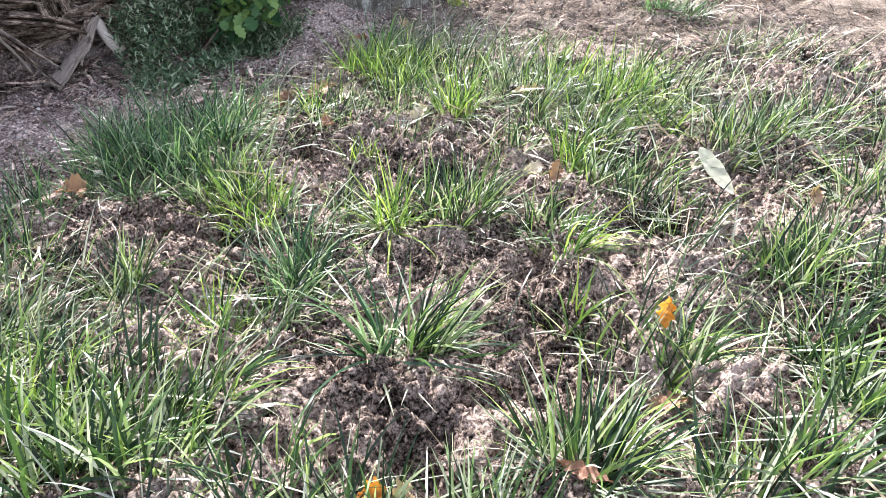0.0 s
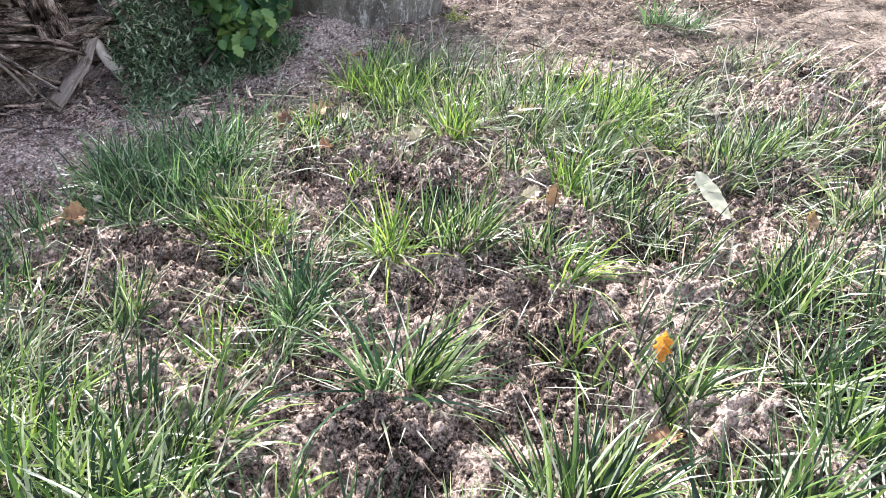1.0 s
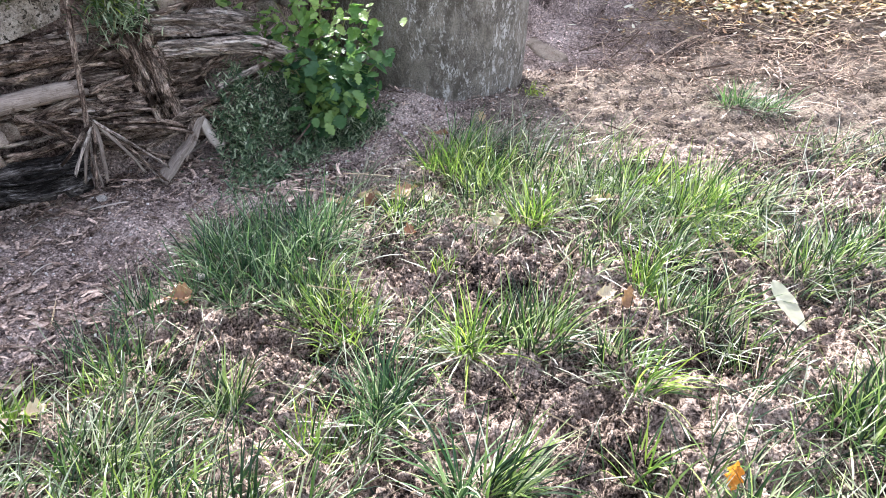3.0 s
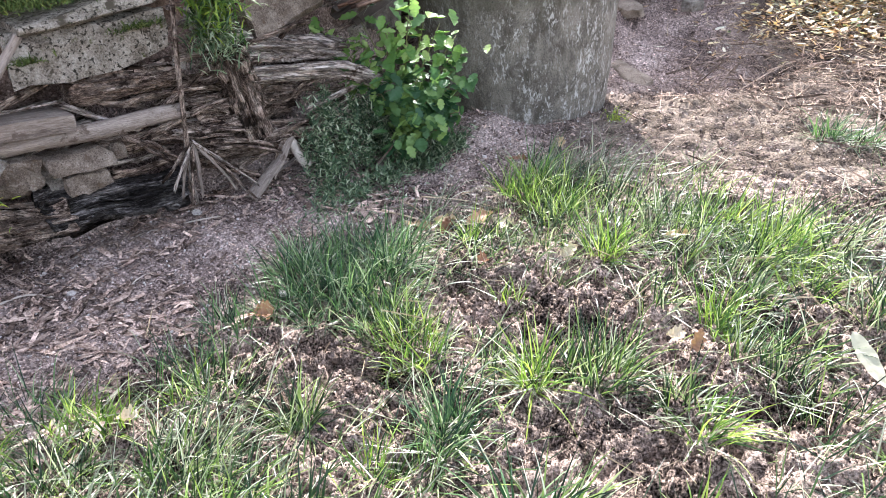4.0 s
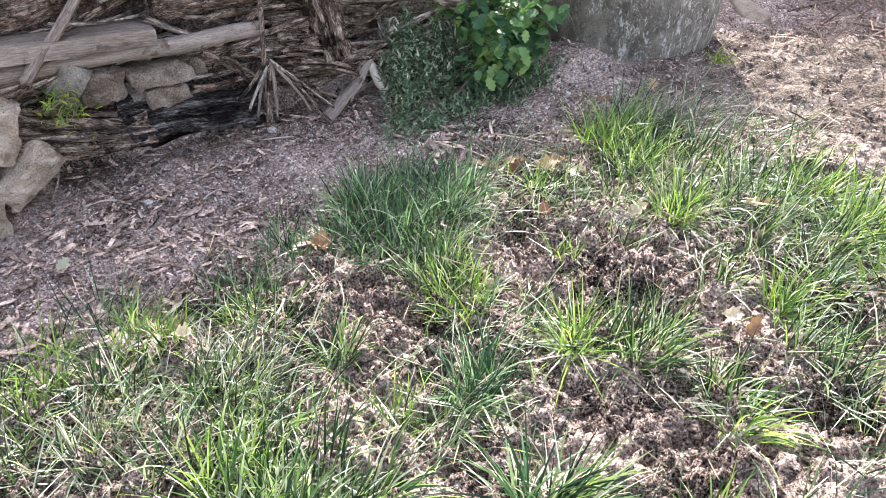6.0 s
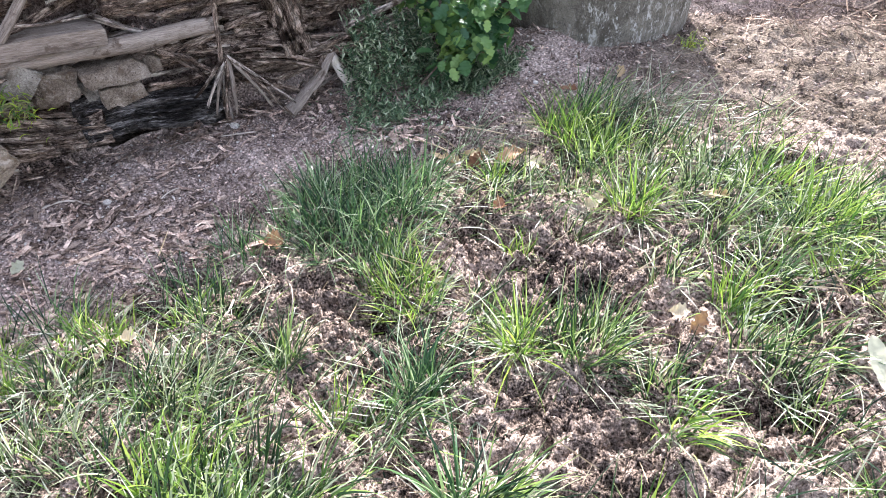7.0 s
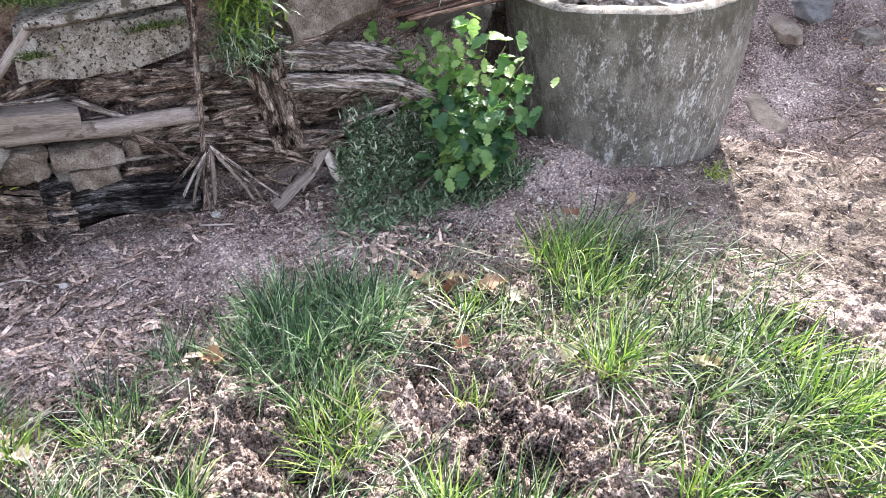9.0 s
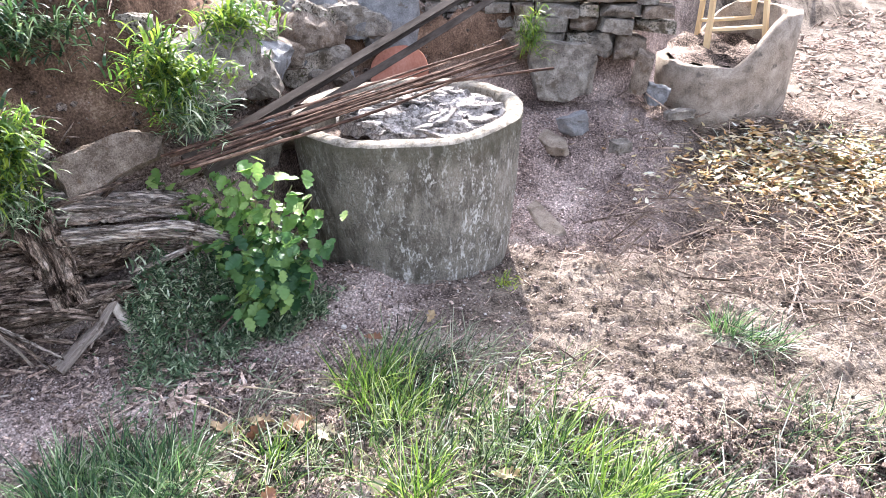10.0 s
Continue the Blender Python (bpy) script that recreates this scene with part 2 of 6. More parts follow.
LITTER = leafy_mat("sunlit_dry_leaf", [(0.0, (0.12, 0.07, 0.04)), (0.25, (0.5, 0.27, 0.11)), (0.5, (0.66, 0.45, 0.2)), (0.7, (0.72, 0.64, 0.42)), (0.9, (0.82, 0.8, 0.72)), (0.96, (0.8, 0.5, 0.24)), (1.0, (0.2, 0.33, 0.13))], 0.5, 0.2)
MOSS = leafy_mat("green_moss", [(0.0, (0.02, 0.035, 0.01)), (0.6, (0.08, 0.11, 0.03)), (1.0, (0.2, 0.22, 0.07))], 0.8, 0.2, 0.1)
FALLEN = leafy_mat("fallen_leaf", [(0.0, (0.25, 0.11, 0.065)), (0.35, (0.4, 0.25, 0.14)), (0.65, (0.5, 0.38, 0.22)), (1.0, (0.6, 0.5, 0.37))], 0.6, 0.18, 0.4, True)
FALLEN_PALE = leafy_mat("pale_fallen_leaf", [(0.0, (0.4, 0.38, 0.27)), (1.0, (0.48, 0.46, 0.34))], 0.6, 0.15)
ORANGE = leafy_mat("orange_leaf", [(0.0, (0.62, 0.2, 0.03)), (1.0, (0.72, 0.3, 0.05))], 0.5, 0.45)
GREY = [(0.36, (0.04, 0.028, 0.022)), (0.45, (0.27, 0.212, 0.174)), (0.54, (0.5, 0.42, 0.36)), (0.66, (0.74, 0.66, 0.59))]
WOOD_GREY = rough_mat("weathered_grey_wood", GREY, 30, 260, 0.85, (0.22, 1, 1), bump_d=0.01, strength=1.0, cracks=60, spots=[(11, 0.55, (0.1, 0.07, 0.052)), (16, 0.6, (0.56, 0.5, 0.44))])
WOOD_POLE = rough_mat("smooth_bare_wood", [(0.36, (0.07, 0.052, 0.041)), (0.48, (0.2, 0.16, 0.132)), (0.62, (0.36, 0.3, 0.255))], 14, 230, 0.9, (0.12, 1, 1), spots=[(13, 0.58, (0.11, 0.082, 0.064)), (70, 0.66, (0.05, 0.036, 0.028))], bump_d=0.006, strength=0.8)
WOOD_BROWN = rough_mat("rotten_brown_wood", [(0.38, (0.014, 0.009, 0.007)), (0.46, (0.16, 0.11, 0.083)), (0.55, (0.4, 0.305, 0.242)), (0.66, (0.7, 0.58, 0.49))], 34, 260, 0.9, (0.3, 1, 1), bump_d=0.012, strength=1.0, cracks=55, spots=[(9, 0.54, (0.035, 0.022, 0.016)), (13, 0.62, (0.4, 0.32, 0.265))])
WOOD_BLACK = rough_mat("blackened_wood", [(0.38, (0.006, 0.005, 0.005)), (0.49, (0.05, 0.043, 0.04)), (0.62, (0.34, 0.305, 0.285))], 26, 200, 0.85, (0.25, 1, 1), bump_d=0.02, strength=1.0, cracks=30, spots=[(10, 0.6, (0.09, 0.065, 0.052))])
WOOD_PALE = rough_mat("pale_split_wood", [(0.3, (0.3, 0.24, 0.19)), (0.55, (0.5, 0.43, 0.37)), (0.75, (0.68, 0.62, 0.56))], 22, 180, 0.8, (0.12, 1, 1), bump_d=0.004)
WOOD_NEW = rough_mat("light_pine", [(0.3, (0.5, 0.35, 0.18)), (0.7, (0.7, 0.54, 0.33))], 5, 40, 0.6, (0.12, 1, 1), bump_d=0.002)
STONE = rough_mat("grey_stone", [(0.36, (0.06, 0.05, 0.041)), (0.47, (0.17, 0.147, 0.124)), (0.55, (0.27, 0.24, 0.205)), (0.66, (0.42, 0.38, 0.33))], 16, 170, 0.9, spots=[(14, 0.57, (0.13, 0.107, 0.083)), (85, 0.6, (0.04, 0.034, 0.028))], bump_d=0.009, strength=0.9)
STONE_TAN = rough_mat("tan_stone", [(0.36, (0.05, 0.038, 0.028)), (0.47, (0.14, 0.108, 0.083)), (0.56, (0.24, 0.195, 0.157)), (0.66, (0.38, 0.32, 0.265))], 16, 170, 0.9, spots=[(20, 0.58, (0.11, 0.076, 0.052)), (90, 0.62, (0.04, 0.03, 0.023))], bump_d=0.009, strength=0.9)
BOULDER = rough_mat("pale_tan_boulder", [(0.36, (0.12, 0.09, 0.065)), (0.47, (0.29, 0.23, 0.175)), (0.56, (0.44, 0.365, 0.29)), (0.66, (0.58, 0.5, 0.42))], 9, 150, 0.9, spots=[(12, 0.58, (0.2, 0.145, 0.1)), (90, 0.64, (0.08, 0.06, 0.045))], bump_d=0.008, strength=0.8)
STONE_BLUE = rough_mat("blue_grey_stone", [(0.36, (0.09, 0.088, 0.087)), (0.5, (0.18, 0.177, 0.178)), (0.64, (0.3, 0.293, 0.29))], 14, 150, 0.85, spots=[(18, 0.6, (0.12, 0.105, 0.09))], bump_d=0.007, strength=0.8)
LICHEN = rough_mat("lichened_stone", [(0.36, (0.07, 0.057, 0.042)), (0.46, (0.21, 0.178, 0.142)), (0.55, (0.37, 0.325, 0.27)), (0.66, (0.58, 0.525, 0.455))], 18, 160, 0.92, spots=[(75, 0.54, (0.035, 0.03, 0.022)), (13, 0.56, (0.085, 0.07, 0.05)), (30, 0.61, (0.09, 0.095, 0.035))], bump_d=0.012, strength=1.0)
RUST = rough_mat("rusty_iron", [(0.38, (0.015, 0.009, 0.007)), (0.48, (0.08, 0.045, 0.032)), (0.57, (0.19, 0.12, 0.087)), (0.66, (0.34, 0.25, 0.19))], 14, 120, 0.85, (0.2, 1, 1), bump_d=0.002, cracks=40)
IRON = rough_mat("dull_grey_iron", [(0.34, (0.02, 0.015, 0.012)), (0.5, (0.06, 0.048, 0.04)), (0.66, (0.12, 0.1, 0.086))], 8, 60, 0.92, (0.2, 1, 1), bump_d=0.002)
TERRA = rough_mat("terracotta", [(0.3, (0.22, 0.085, 0.055)), (0.5, (0.36, 0.15, 0.1)), (0.7, (0.45, 0.23, 0.17))], 9, 70, 0.85, bump_d=0.002)
FLAKE = rough_mat("pale_flaky_stone", [(0.38, (0.1, 0.085, 0.072)), (0.46, (0.33, 0.29, 0.26)), (0.58, (0.5, 0.455, 0.42))], 18, 150, 0.9, bump_d=0.012, cracks=30)
STEM = rough_mat("plant_stem", [(0.3, (0.1, 0.11, 0.04)), (0.7, (0.22, 0.2, 0.09))], 9, 60, 0.7, bump_d=0.001)
WHITE = rough_mat("white_paint", [(0.3, (0.66, 0.65, 0.62)), (0.7, (0.8, 0.79, 0.77))], 9, 60, 0.5, bump_d=0.001)


def concrete_mat():
    m, nt, bs = node_mat("stained_concrete")
    base = ramp(nt, mixc(nt, 0.6, noise_of(nt, 7, 8, 0.7), noise_of(nt, 190, 6, 0.8)), [(0.4, (0.07, 0.06, 0.047)), (0.5, (0.185, 0.163, 0.132)), (0.6, (0.3, 0.268, 0.222))])
    dark = ramp(nt, noise_of(nt, 11, 9, 0.8, (1, 1, 0.45)), [(0.48, (0, 0, 0)), (0.6, (1, 1, 1))])
    col = mixc(nt, mixc(nt, 0.75, (0, 0, 0), dark), base, (0.065, 0.058, 0.044))
    runs = ramp(nt, mixc(nt, 0.45, noise_of(nt, 24, 8, 0.8, (1, 1, 0.4)), noise_of(nt, 95, 6, 0.8, (1, 1, 0.5))), [(0.52, (0, 0, 0)), (0.57, (1, 1, 1))])
    patchy = ramp(nt, noise_of(nt, 4.2, 4, 0.6, (1, 1, 0.7)), [(0.42, (0.12, 0.12, 0.12)), (0.58, (1, 1, 1))])
    runs = mixc(nt, 1.0, runs, patchy, "MULTIPLY")
    col = mixc(nt, mixc(nt, 0.85, (0, 0, 0), runs), col, (0.6, 0.57, 0.52))
    tc = nt.nodes.new("ShaderNodeTexCoord")
    sep = nt.nodes.new("ShaderNodeSeparateXYZ")
    nt.links.new(tc.outputs["Object"], sep.inputs[0])
    up = nd(nt, "ShaderNodeMapRange", From_Min=0.4, From_Max=0.74)
    nt.links.new(sep.outputs["Z"], up.inputs[0])
    moss = ramp(nt, mixc(nt, 0.45, noise_of(nt, 14, 8, 0.75, (1, 1, 0.6)), up.outputs[0]), [(0.55, (0, 0, 0)), (0.68, (1, 1, 1))])
    col = mixc(nt, mixc(nt, 0.6, (0, 0, 0), moss), col, (0.075, 0.07, 0.045))
    pits = ramp(nt, noise_of(nt, 90, 5, 0.7), [(0.6, (0, 0, 0)), (0.66, (1, 1, 1))])
    col = mixc(nt, mixc(nt, 0.7, (0, 0, 0), pits), col, (0.03, 0.027, 0.022))
    nt.links.new(col, bs.inputs["Base Color"])
    bs.inputs["Roughness"].default_value = 0.92
    bs.inputs["Specular IOR Level"].default_value = 0.1
    bump(nt, bs, noise_of(nt, 80, 6, 0.75), 0.9, 0.008)
    return m


CONCRETE = concrete_mat()
RIM = rough_mat("bare_concrete", [(0.38, (0.1, 0.083, 0.063)), (0.47, (0.22, 0.19, 0.152)), (0.56, (0.33, 0.293, 0.24)), (0.66, (0.42, 0.38, 0.32))], 24, 170, 0.9, bump_d=0.008, strength=0.9, spots=[(28, 0.6, (0.13, 0.11, 0.085))])
OLD = rough_mat("brown_old_concrete", [(0.36, (0.12, 0.095, 0.072)), (0.5, (0.26, 0.21, 0.165)), (0.64, (0.41, 0.345, 0.28))], 12, 140, 0.9, spots=[(10, 0.6, (0.12, 0.1, 0.08))], bump_d=0.006)

# ---- the ground: one sheet with the earth bank and the soil ramp below the old wall ----
BANK = [(-9, -9), (-4, -1.0), (-2.37, 1.37), (-1.145, 3.2), (-1.12, 4.2), (-0.9, 4.75), (-0.2, 5.35), (0.52, 5.62), (0.6, 6.4), (1.4, 8), (6, 16)]


def bank_distance(x, y):
    """Metres behind the foot of the bank (minus: in front of it)."""
    best = np.full(x.shape, 1e9)
    side = np.zeros(x.shape)
    for (ax, ay), (bx, by) in zip(BANK, BANK[1:]):
        dx, dy = bx - ax, by - ay
        t = np.clip(((x - ax) * dx + (y - ay) * dy) / (dx * dx + dy * dy), 0, 1)
        d = np.hypot(x - ax - t * dx, y - ay - t * dy)
        s = np.sign(dx * (y - ay) - dy * (x - ax))
        near = d < best
        side = np.where(near, s, side)
        best = np.where(near, d, best)
    return best * side


def ground_height(x, y, fine=True):
    x, y = np.atleast_1d(np.asarray(x, float)), np.atleast_1d(np.asarray(y, float))
    d = bank_distance(x, y)
    z = 0.36 * smooth(4.1, 5.5, y) * smooth(0.2, 1.2, x) + 0.4 * smooth(5.5, 20, y)
    back = smooth(4.0, 4.8, y) * (1 - smooth(0.9, 1.6, x))
    z = np.maximum(z, 0.42 * back * smooth(-1.0, -0.1, d))
    top = 0.96 + 0.2 * vnoise(x * 1.3 + 9, y * 1.3)
    near = 0.68 * smooth(0.0, 0.07, d) + (top - 0.68) * smooth(0.1, 0.5, d)
    # upper earth face raised beyond view, so that its rim shades the shelf
    near = near + 0.5 * smooth(0.3, 0.46, d + 0.12 * (vnoise(x * 4 + 3, y * 4) - 0.5)) * (1 - smooth(3.3, 3.8, y - 0.5 * np.minimum(d, 2)))
    far = 0.42 + (top - 0.05 - 0.42) * smooth(0.0, 0.2, d)
    z = np.where(d > 0, np.maximum(z, near * (1 - back) + far * back), z)
    z = z + 0.05 * smooth(-0.45, -0.05, d) * (1 - smooth(0.0, 0.05, d)) * (1 - back)
    z = z + 0.1 * np.exp(-((x + 0.62) ** 2 + (y - 3.42) ** 2) / 0.05)
    if fine:
        bed = smooth(-1.5, -1.1, x - 0.45 * (y - 1.6)) * (1 - smooth(2.6, 3.2, y))
        amp = 0.55 + 0.45 * np.maximum(bed, 0.35 * smooth(-0.1, 0.4, x) * (1 - smooth(5, 7, y)))
        base = z
        z = z + amp * (0.05 * (vnoise(x * 5, y * 5) - 0.5) + 0.03 * (vnoise(x * 14 + 5, y * 14) - 0.5))
        wx, wy = x + 0.02 * vnoise(x * 40, y * 40), y + 0.02 * vnoise(x * 40 + 7, y * 40)
        patch = 0.35 + 0.65 * smooth(0.3, 0.6, vnoise(x * 7 + 3, y * 7))
        z = z + amp * (0.55 + 1.5 * bed) * patch * (0.02 * (0.45 - 1.3 * cells(wx * 26, wy * 26) ** 2) + 0.014 * (0.45 - 1.3 * cells(wx * 55, wy * 55) ** 2))
        # ruts and trodden furrows across the yard
        yard = smooth(-0.1, 0.4, x) * smooth(2.7, 3.1, y)
        z = z + yard * 0.03 * (vnoise(x * 2.2 + y * 2.0, (y * 1.0 - x * 0.9) * 9) - 0.5)
        z = z + 0.008 * (0.5 - cells(wx * 110, wy * 110)) - 0.035 * bed * smooth(0.62, 0.8, vnoise(x * 9 + 50, y * 9))
        z = z - (0.15 + 0.85 * (amp - 0.55) / 0.45) * (0.034 * smooth(0.6, 0.74, vnoise(wx * 24 + 11, wy * 24)) + 0.02 * smooth(0.6, 0.72, vnoise(wx * 46, wy * 46 + 31)))
        z = z + smooth(0.05, 0.2, d) * (0.12 * (vnoise(x * 7, y * 7 + 7) - 0.5) + 0.06 * (vnoise(x * 19, y * 19 + 7) - 0.5))
        # the fine relief dies away where the sheet grows coarse
        keep = smooth(-3.0, -2.3, x) * (1 - smooth(1.7, 2.3, x)) * smooth(0.1, 0.45, y) * (1 - smooth(5.9, 6.6, y))
        z = base + (z - base) * keep + (1 - keep) * 0.08 * (vnoise(x * 0.9, y * 0.9) - 0.5)
    return z


def gz(x, y):
    return float(ground_height(x, y)[0])


def spaced(lo, hi, step, reach):
    mid = np.arange(lo, hi, step)
    out, s = [hi], step
    while out[-1] < reach:
        s *= 1.25
        out.append(out[-1] + s)
    back, s = [lo], step
    while back[-1] > -reach:
        s *= 1.25
        back.append(back[-1] - s)
    return np.concatenate([back[:0:-1], mid, out])


def graded():
    """Rows of the sheet: close together in the bed, wider further on."""
    s = spaced(0.45, 3.1, 0.0068, 400)
    near = s[s <= 3.1]
    mid = np.arange(3.112, 5.9, 0.0125)
    far, step = [5.9], 0.0125
    while far[-1] < 400:
        step *= 1.25
        far.append(far[-1] + step)
    return np.concatenate([near, mid, far])


def build_ground():
    xs, ys = spaced(-2.3, 1.7, 0.0068, 400), graded()
    gx, gy = np.meshgrid(xs, ys, indexing="ij")
    z = ground_height(gx.ravel(), gy.ravel())
    n, k = len(xs), len(ys)
    verts = np.c_[gx.ravel(), gy.ravel(), z]
    i = (np.arange(n - 1)[:, None] * k + np.arange(k - 1)).ravel()
    faces = np.c_[i, i + k, i + k + 1, i + 1]
    me = bpy.data.meshes.new("ground")
    me.vertices.add(len(verts))
    me.vertices.foreach_set("co", verts.ravel())
    me.loops.add(len(faces) * 4)
    me.loops.foreach_set("vertex_index", faces.ravel())
    me.polygons.add(len(faces))
    me.polygons.foreach_set("loop_start", np.arange(len(faces)) * 4)
    me.polygons.foreach_set("use_smooth", np.ones(len(faces), bool))
    me.update(calc_edges=True)
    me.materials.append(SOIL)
    thing("ground", me, "crumbly brown garden soil rising into an earth bank", "soil", kind="structure")


build_ground()


# ---- shapes ----
def box_template(cuts):
    bm = bmesh.new()
    bmesh.ops.create_cube(bm, size=2)
    bmesh.ops.subdivide_edges(bm, edges=bm.edges[:], cuts=cuts, use_grid_fill=True)
    v = np.array([q.co[:] for q in bm.verts])
    bm.verts.index_update()
    f = [[q.index for q in fc.verts] for fc in bm.faces]
    bm.free()
    return v, f


BOX5, BOX2 = box_template(8), box_template(1)


def stone_mesh(name, size, mat, seed, cuts=14, wear=0.05, template=None):
    """A broken stone: a box cut by planes, its corners worn, its faces uneven."""
    r = np.random.default_rng(seed)
    v, f = template or BOX5
    v = v.copy()
    ln = np.linalg.norm(v, axis=1, keepdims=True)
    v = v * (1 - wear) + v / ln * wear * 1.25
    for _ in range(cuts):
        n = r.normal(size=3)
        n[r.integers(3)] *= 2.2
        n /= np.linalg.norm(n)
        lim = r.uniform(0.78, 1.02) * np.abs(n).sum() * 0.8
        over = np.maximum(v @ n - lim, 0)
        v = v - over[:, None] * n
    k = 1.0 / max(size)
    v = v * np.array(size) / 2
    amp = 0.07 * min(size)
    o = r.uniform(0, 90)
    for a in range(3):
        v[:, a] += amp * (vnoise(v[:, (a + 1) % 3] * 5 * k + o, v[:, (a + 2) % 3] * 5 * k + o) - 0.5) * 2
        v[:, a] += amp * 0.5 * (vnoise(v[:, (a + 1) % 3] * 14 * k + o, v[:, (a + 2) % 3] * 14 * k + o + v[:, a] * 9 * k) - 0.5) * 2
    return mesh_of(name, v, f, mat, False)


def log_mesh(name, length, r0, r1, mat, seed, bend=(0, 0), ridges=7, rough=0.18, flat=1.0, rings=40, segs=36, ragged=0.06):
    """A log or stick along local x: tapered, bent, furrowed, with ragged ends."""
    r = np.random.default_rng(seed)
    t = np.linspace(0, 1, rings)
    th = np.linspace(0, 2 * np.pi, segs, endpoint=False)
    T, H = np.meshgrid(t, th, indexing="ij")
    o = r.uniform(0, 80)
    R = r0 + (r1 - r0) * T
    lobes = vnoise(o + np.cos(H) * ridges / 6 + 9, o + np.sin(H) * ridges / 6 + T * 1.6)
    fur = vnoise(o + H * ridges / 2, T * 2.2 + o) * np.minimum(1, 6 * (1 - np.abs(H / np.pi - 1)))
    crack = np.abs(vnoise(o + H * ridges * 1.3 + 2 * vnoise(T * 5 + o, H), T * 3.5 + o) - 0.5) * 2
    R = R * (1 + rough * (lobes - 0.5) * 1.6 + rough * (fur - 0.5) * 1.2 - 1.1 * rough * (1 - smooth(0.0, 0.22, crack)))
    X = T * length
    endj = ragged * length * (vnoise(H * 3 + o, H * 0 + o) - 0.5)
    X = X + endj * (smooth(0.9, 1, T) - smooth(0.1, 0, T) * 0)
    X = X - endj * (T < 0.02)
    y = np.cos(H) * R + bend[0] * np.sin(np.pi * T) + 0.25 * r0 * (vnoise(T * 4 + o, T * 0) - 0.5) * 2
    z = np.sin(H) * R * flat + bend[1] * np.sin(np.pi * T) + 0.25 * r0 * (vnoise(T * 4 + o + 30, T * 0) - 0.5) * 2
    v = np.c_[X.ravel(), y.ravel(), z.ravel()]
    f = []
    for i in range(rings - 1):
        for j in range(segs):
            a, b = i * segs + j, i * segs + (j + 1) % segs
            f.append((a, b, b + segs, a + segs))
    c0 = v[:segs].mean(0) + (0.02 * length, 0, 0)
    c1 = v[-segs:].mean(0) - (0.02 * length, 0, 0)
    v = np.vstack([v, c0, c1])
    n = rings * segs
    for j in range(segs):
        f.append((n, (j + 1) % segs, j))
        f.append((n + 1, n - segs + j, n - segs + (j + 1) % segs))
    return mesh_of(name, v, f, mat)


def blades(bases, lengths, widths, az, tilt, curl, r, segs=5, fold=0.0):
    """Curved tapering strips from arrays: verts and faces of one mesh."""
    n = len(bases)
    V, Fc = np.zeros((n, (segs + 1) * 2, 3)), []
    pos = np.array(bases, float)
    side_tw = r.uniform(-0.7, 0.7, n)
    for k in range(segs + 1):
        t = k / segs
        ang = np.minimum(tilt + curl * t * t, 2.2)
        dirh = np.c_[np.cos(az), np.sin(az)]
        if k:
            step = lengths / segs
            pos = pos + np.c_[dirh * (np.sin(ang) * step)[:, None], np.cos(ang) * step]
        w = widths * (1 - t ** 2.4) * (0.65 + 0.35 * min(1, t * 4)) * 0.5 + 0.0002
        sx = np.c_[-np.sin(az + side_tw), np.cos(az + side_tw), 0.35 * np.sin(side_tw * 2 + t)]
        V[:, 2 * k] = pos - sx * w[:, None]
        V[:, 2 * k + 1] = pos + sx * w[:, None]
    idx = np.arange(n)[:, None, None] * (segs + 1) * 2 + np.arange(segs)[None, :, None] * 2 + np.array([0, 1, 3, 2])[None, None]
    return V.reshape(-1, 3), idx.reshape(-1, 4)


def fast_mesh(name, verts, faces, mat):
    k = faces.shape[1]
    me = bpy.data.meshes.new(name)
    me.vertices.add(len(verts))
    me.vertices.foreach_set("co", np.ascontiguousarray(verts, dtype=float).ravel())
    me.loops.add(faces.size)
    me.loops.foreach_set("vertex_index", faces.ravel())
    me.polygons.add(len(faces))
    me.polygons.foreach_set("loop_start", np.arange(len(faces)) * k)
    me.polygons.foreach_set("use_smooth", np.ones(len(faces), bool))
    me.update(calc_edges=True)
    me.materials.append(mat)
    return me


# ---- the concrete ring and what lies on it ----
RING_C, RING_R0, RING_R1, RING_H = Vector((-0.513, 3.964, -0.037)), 0.481, 0.549, 0.755


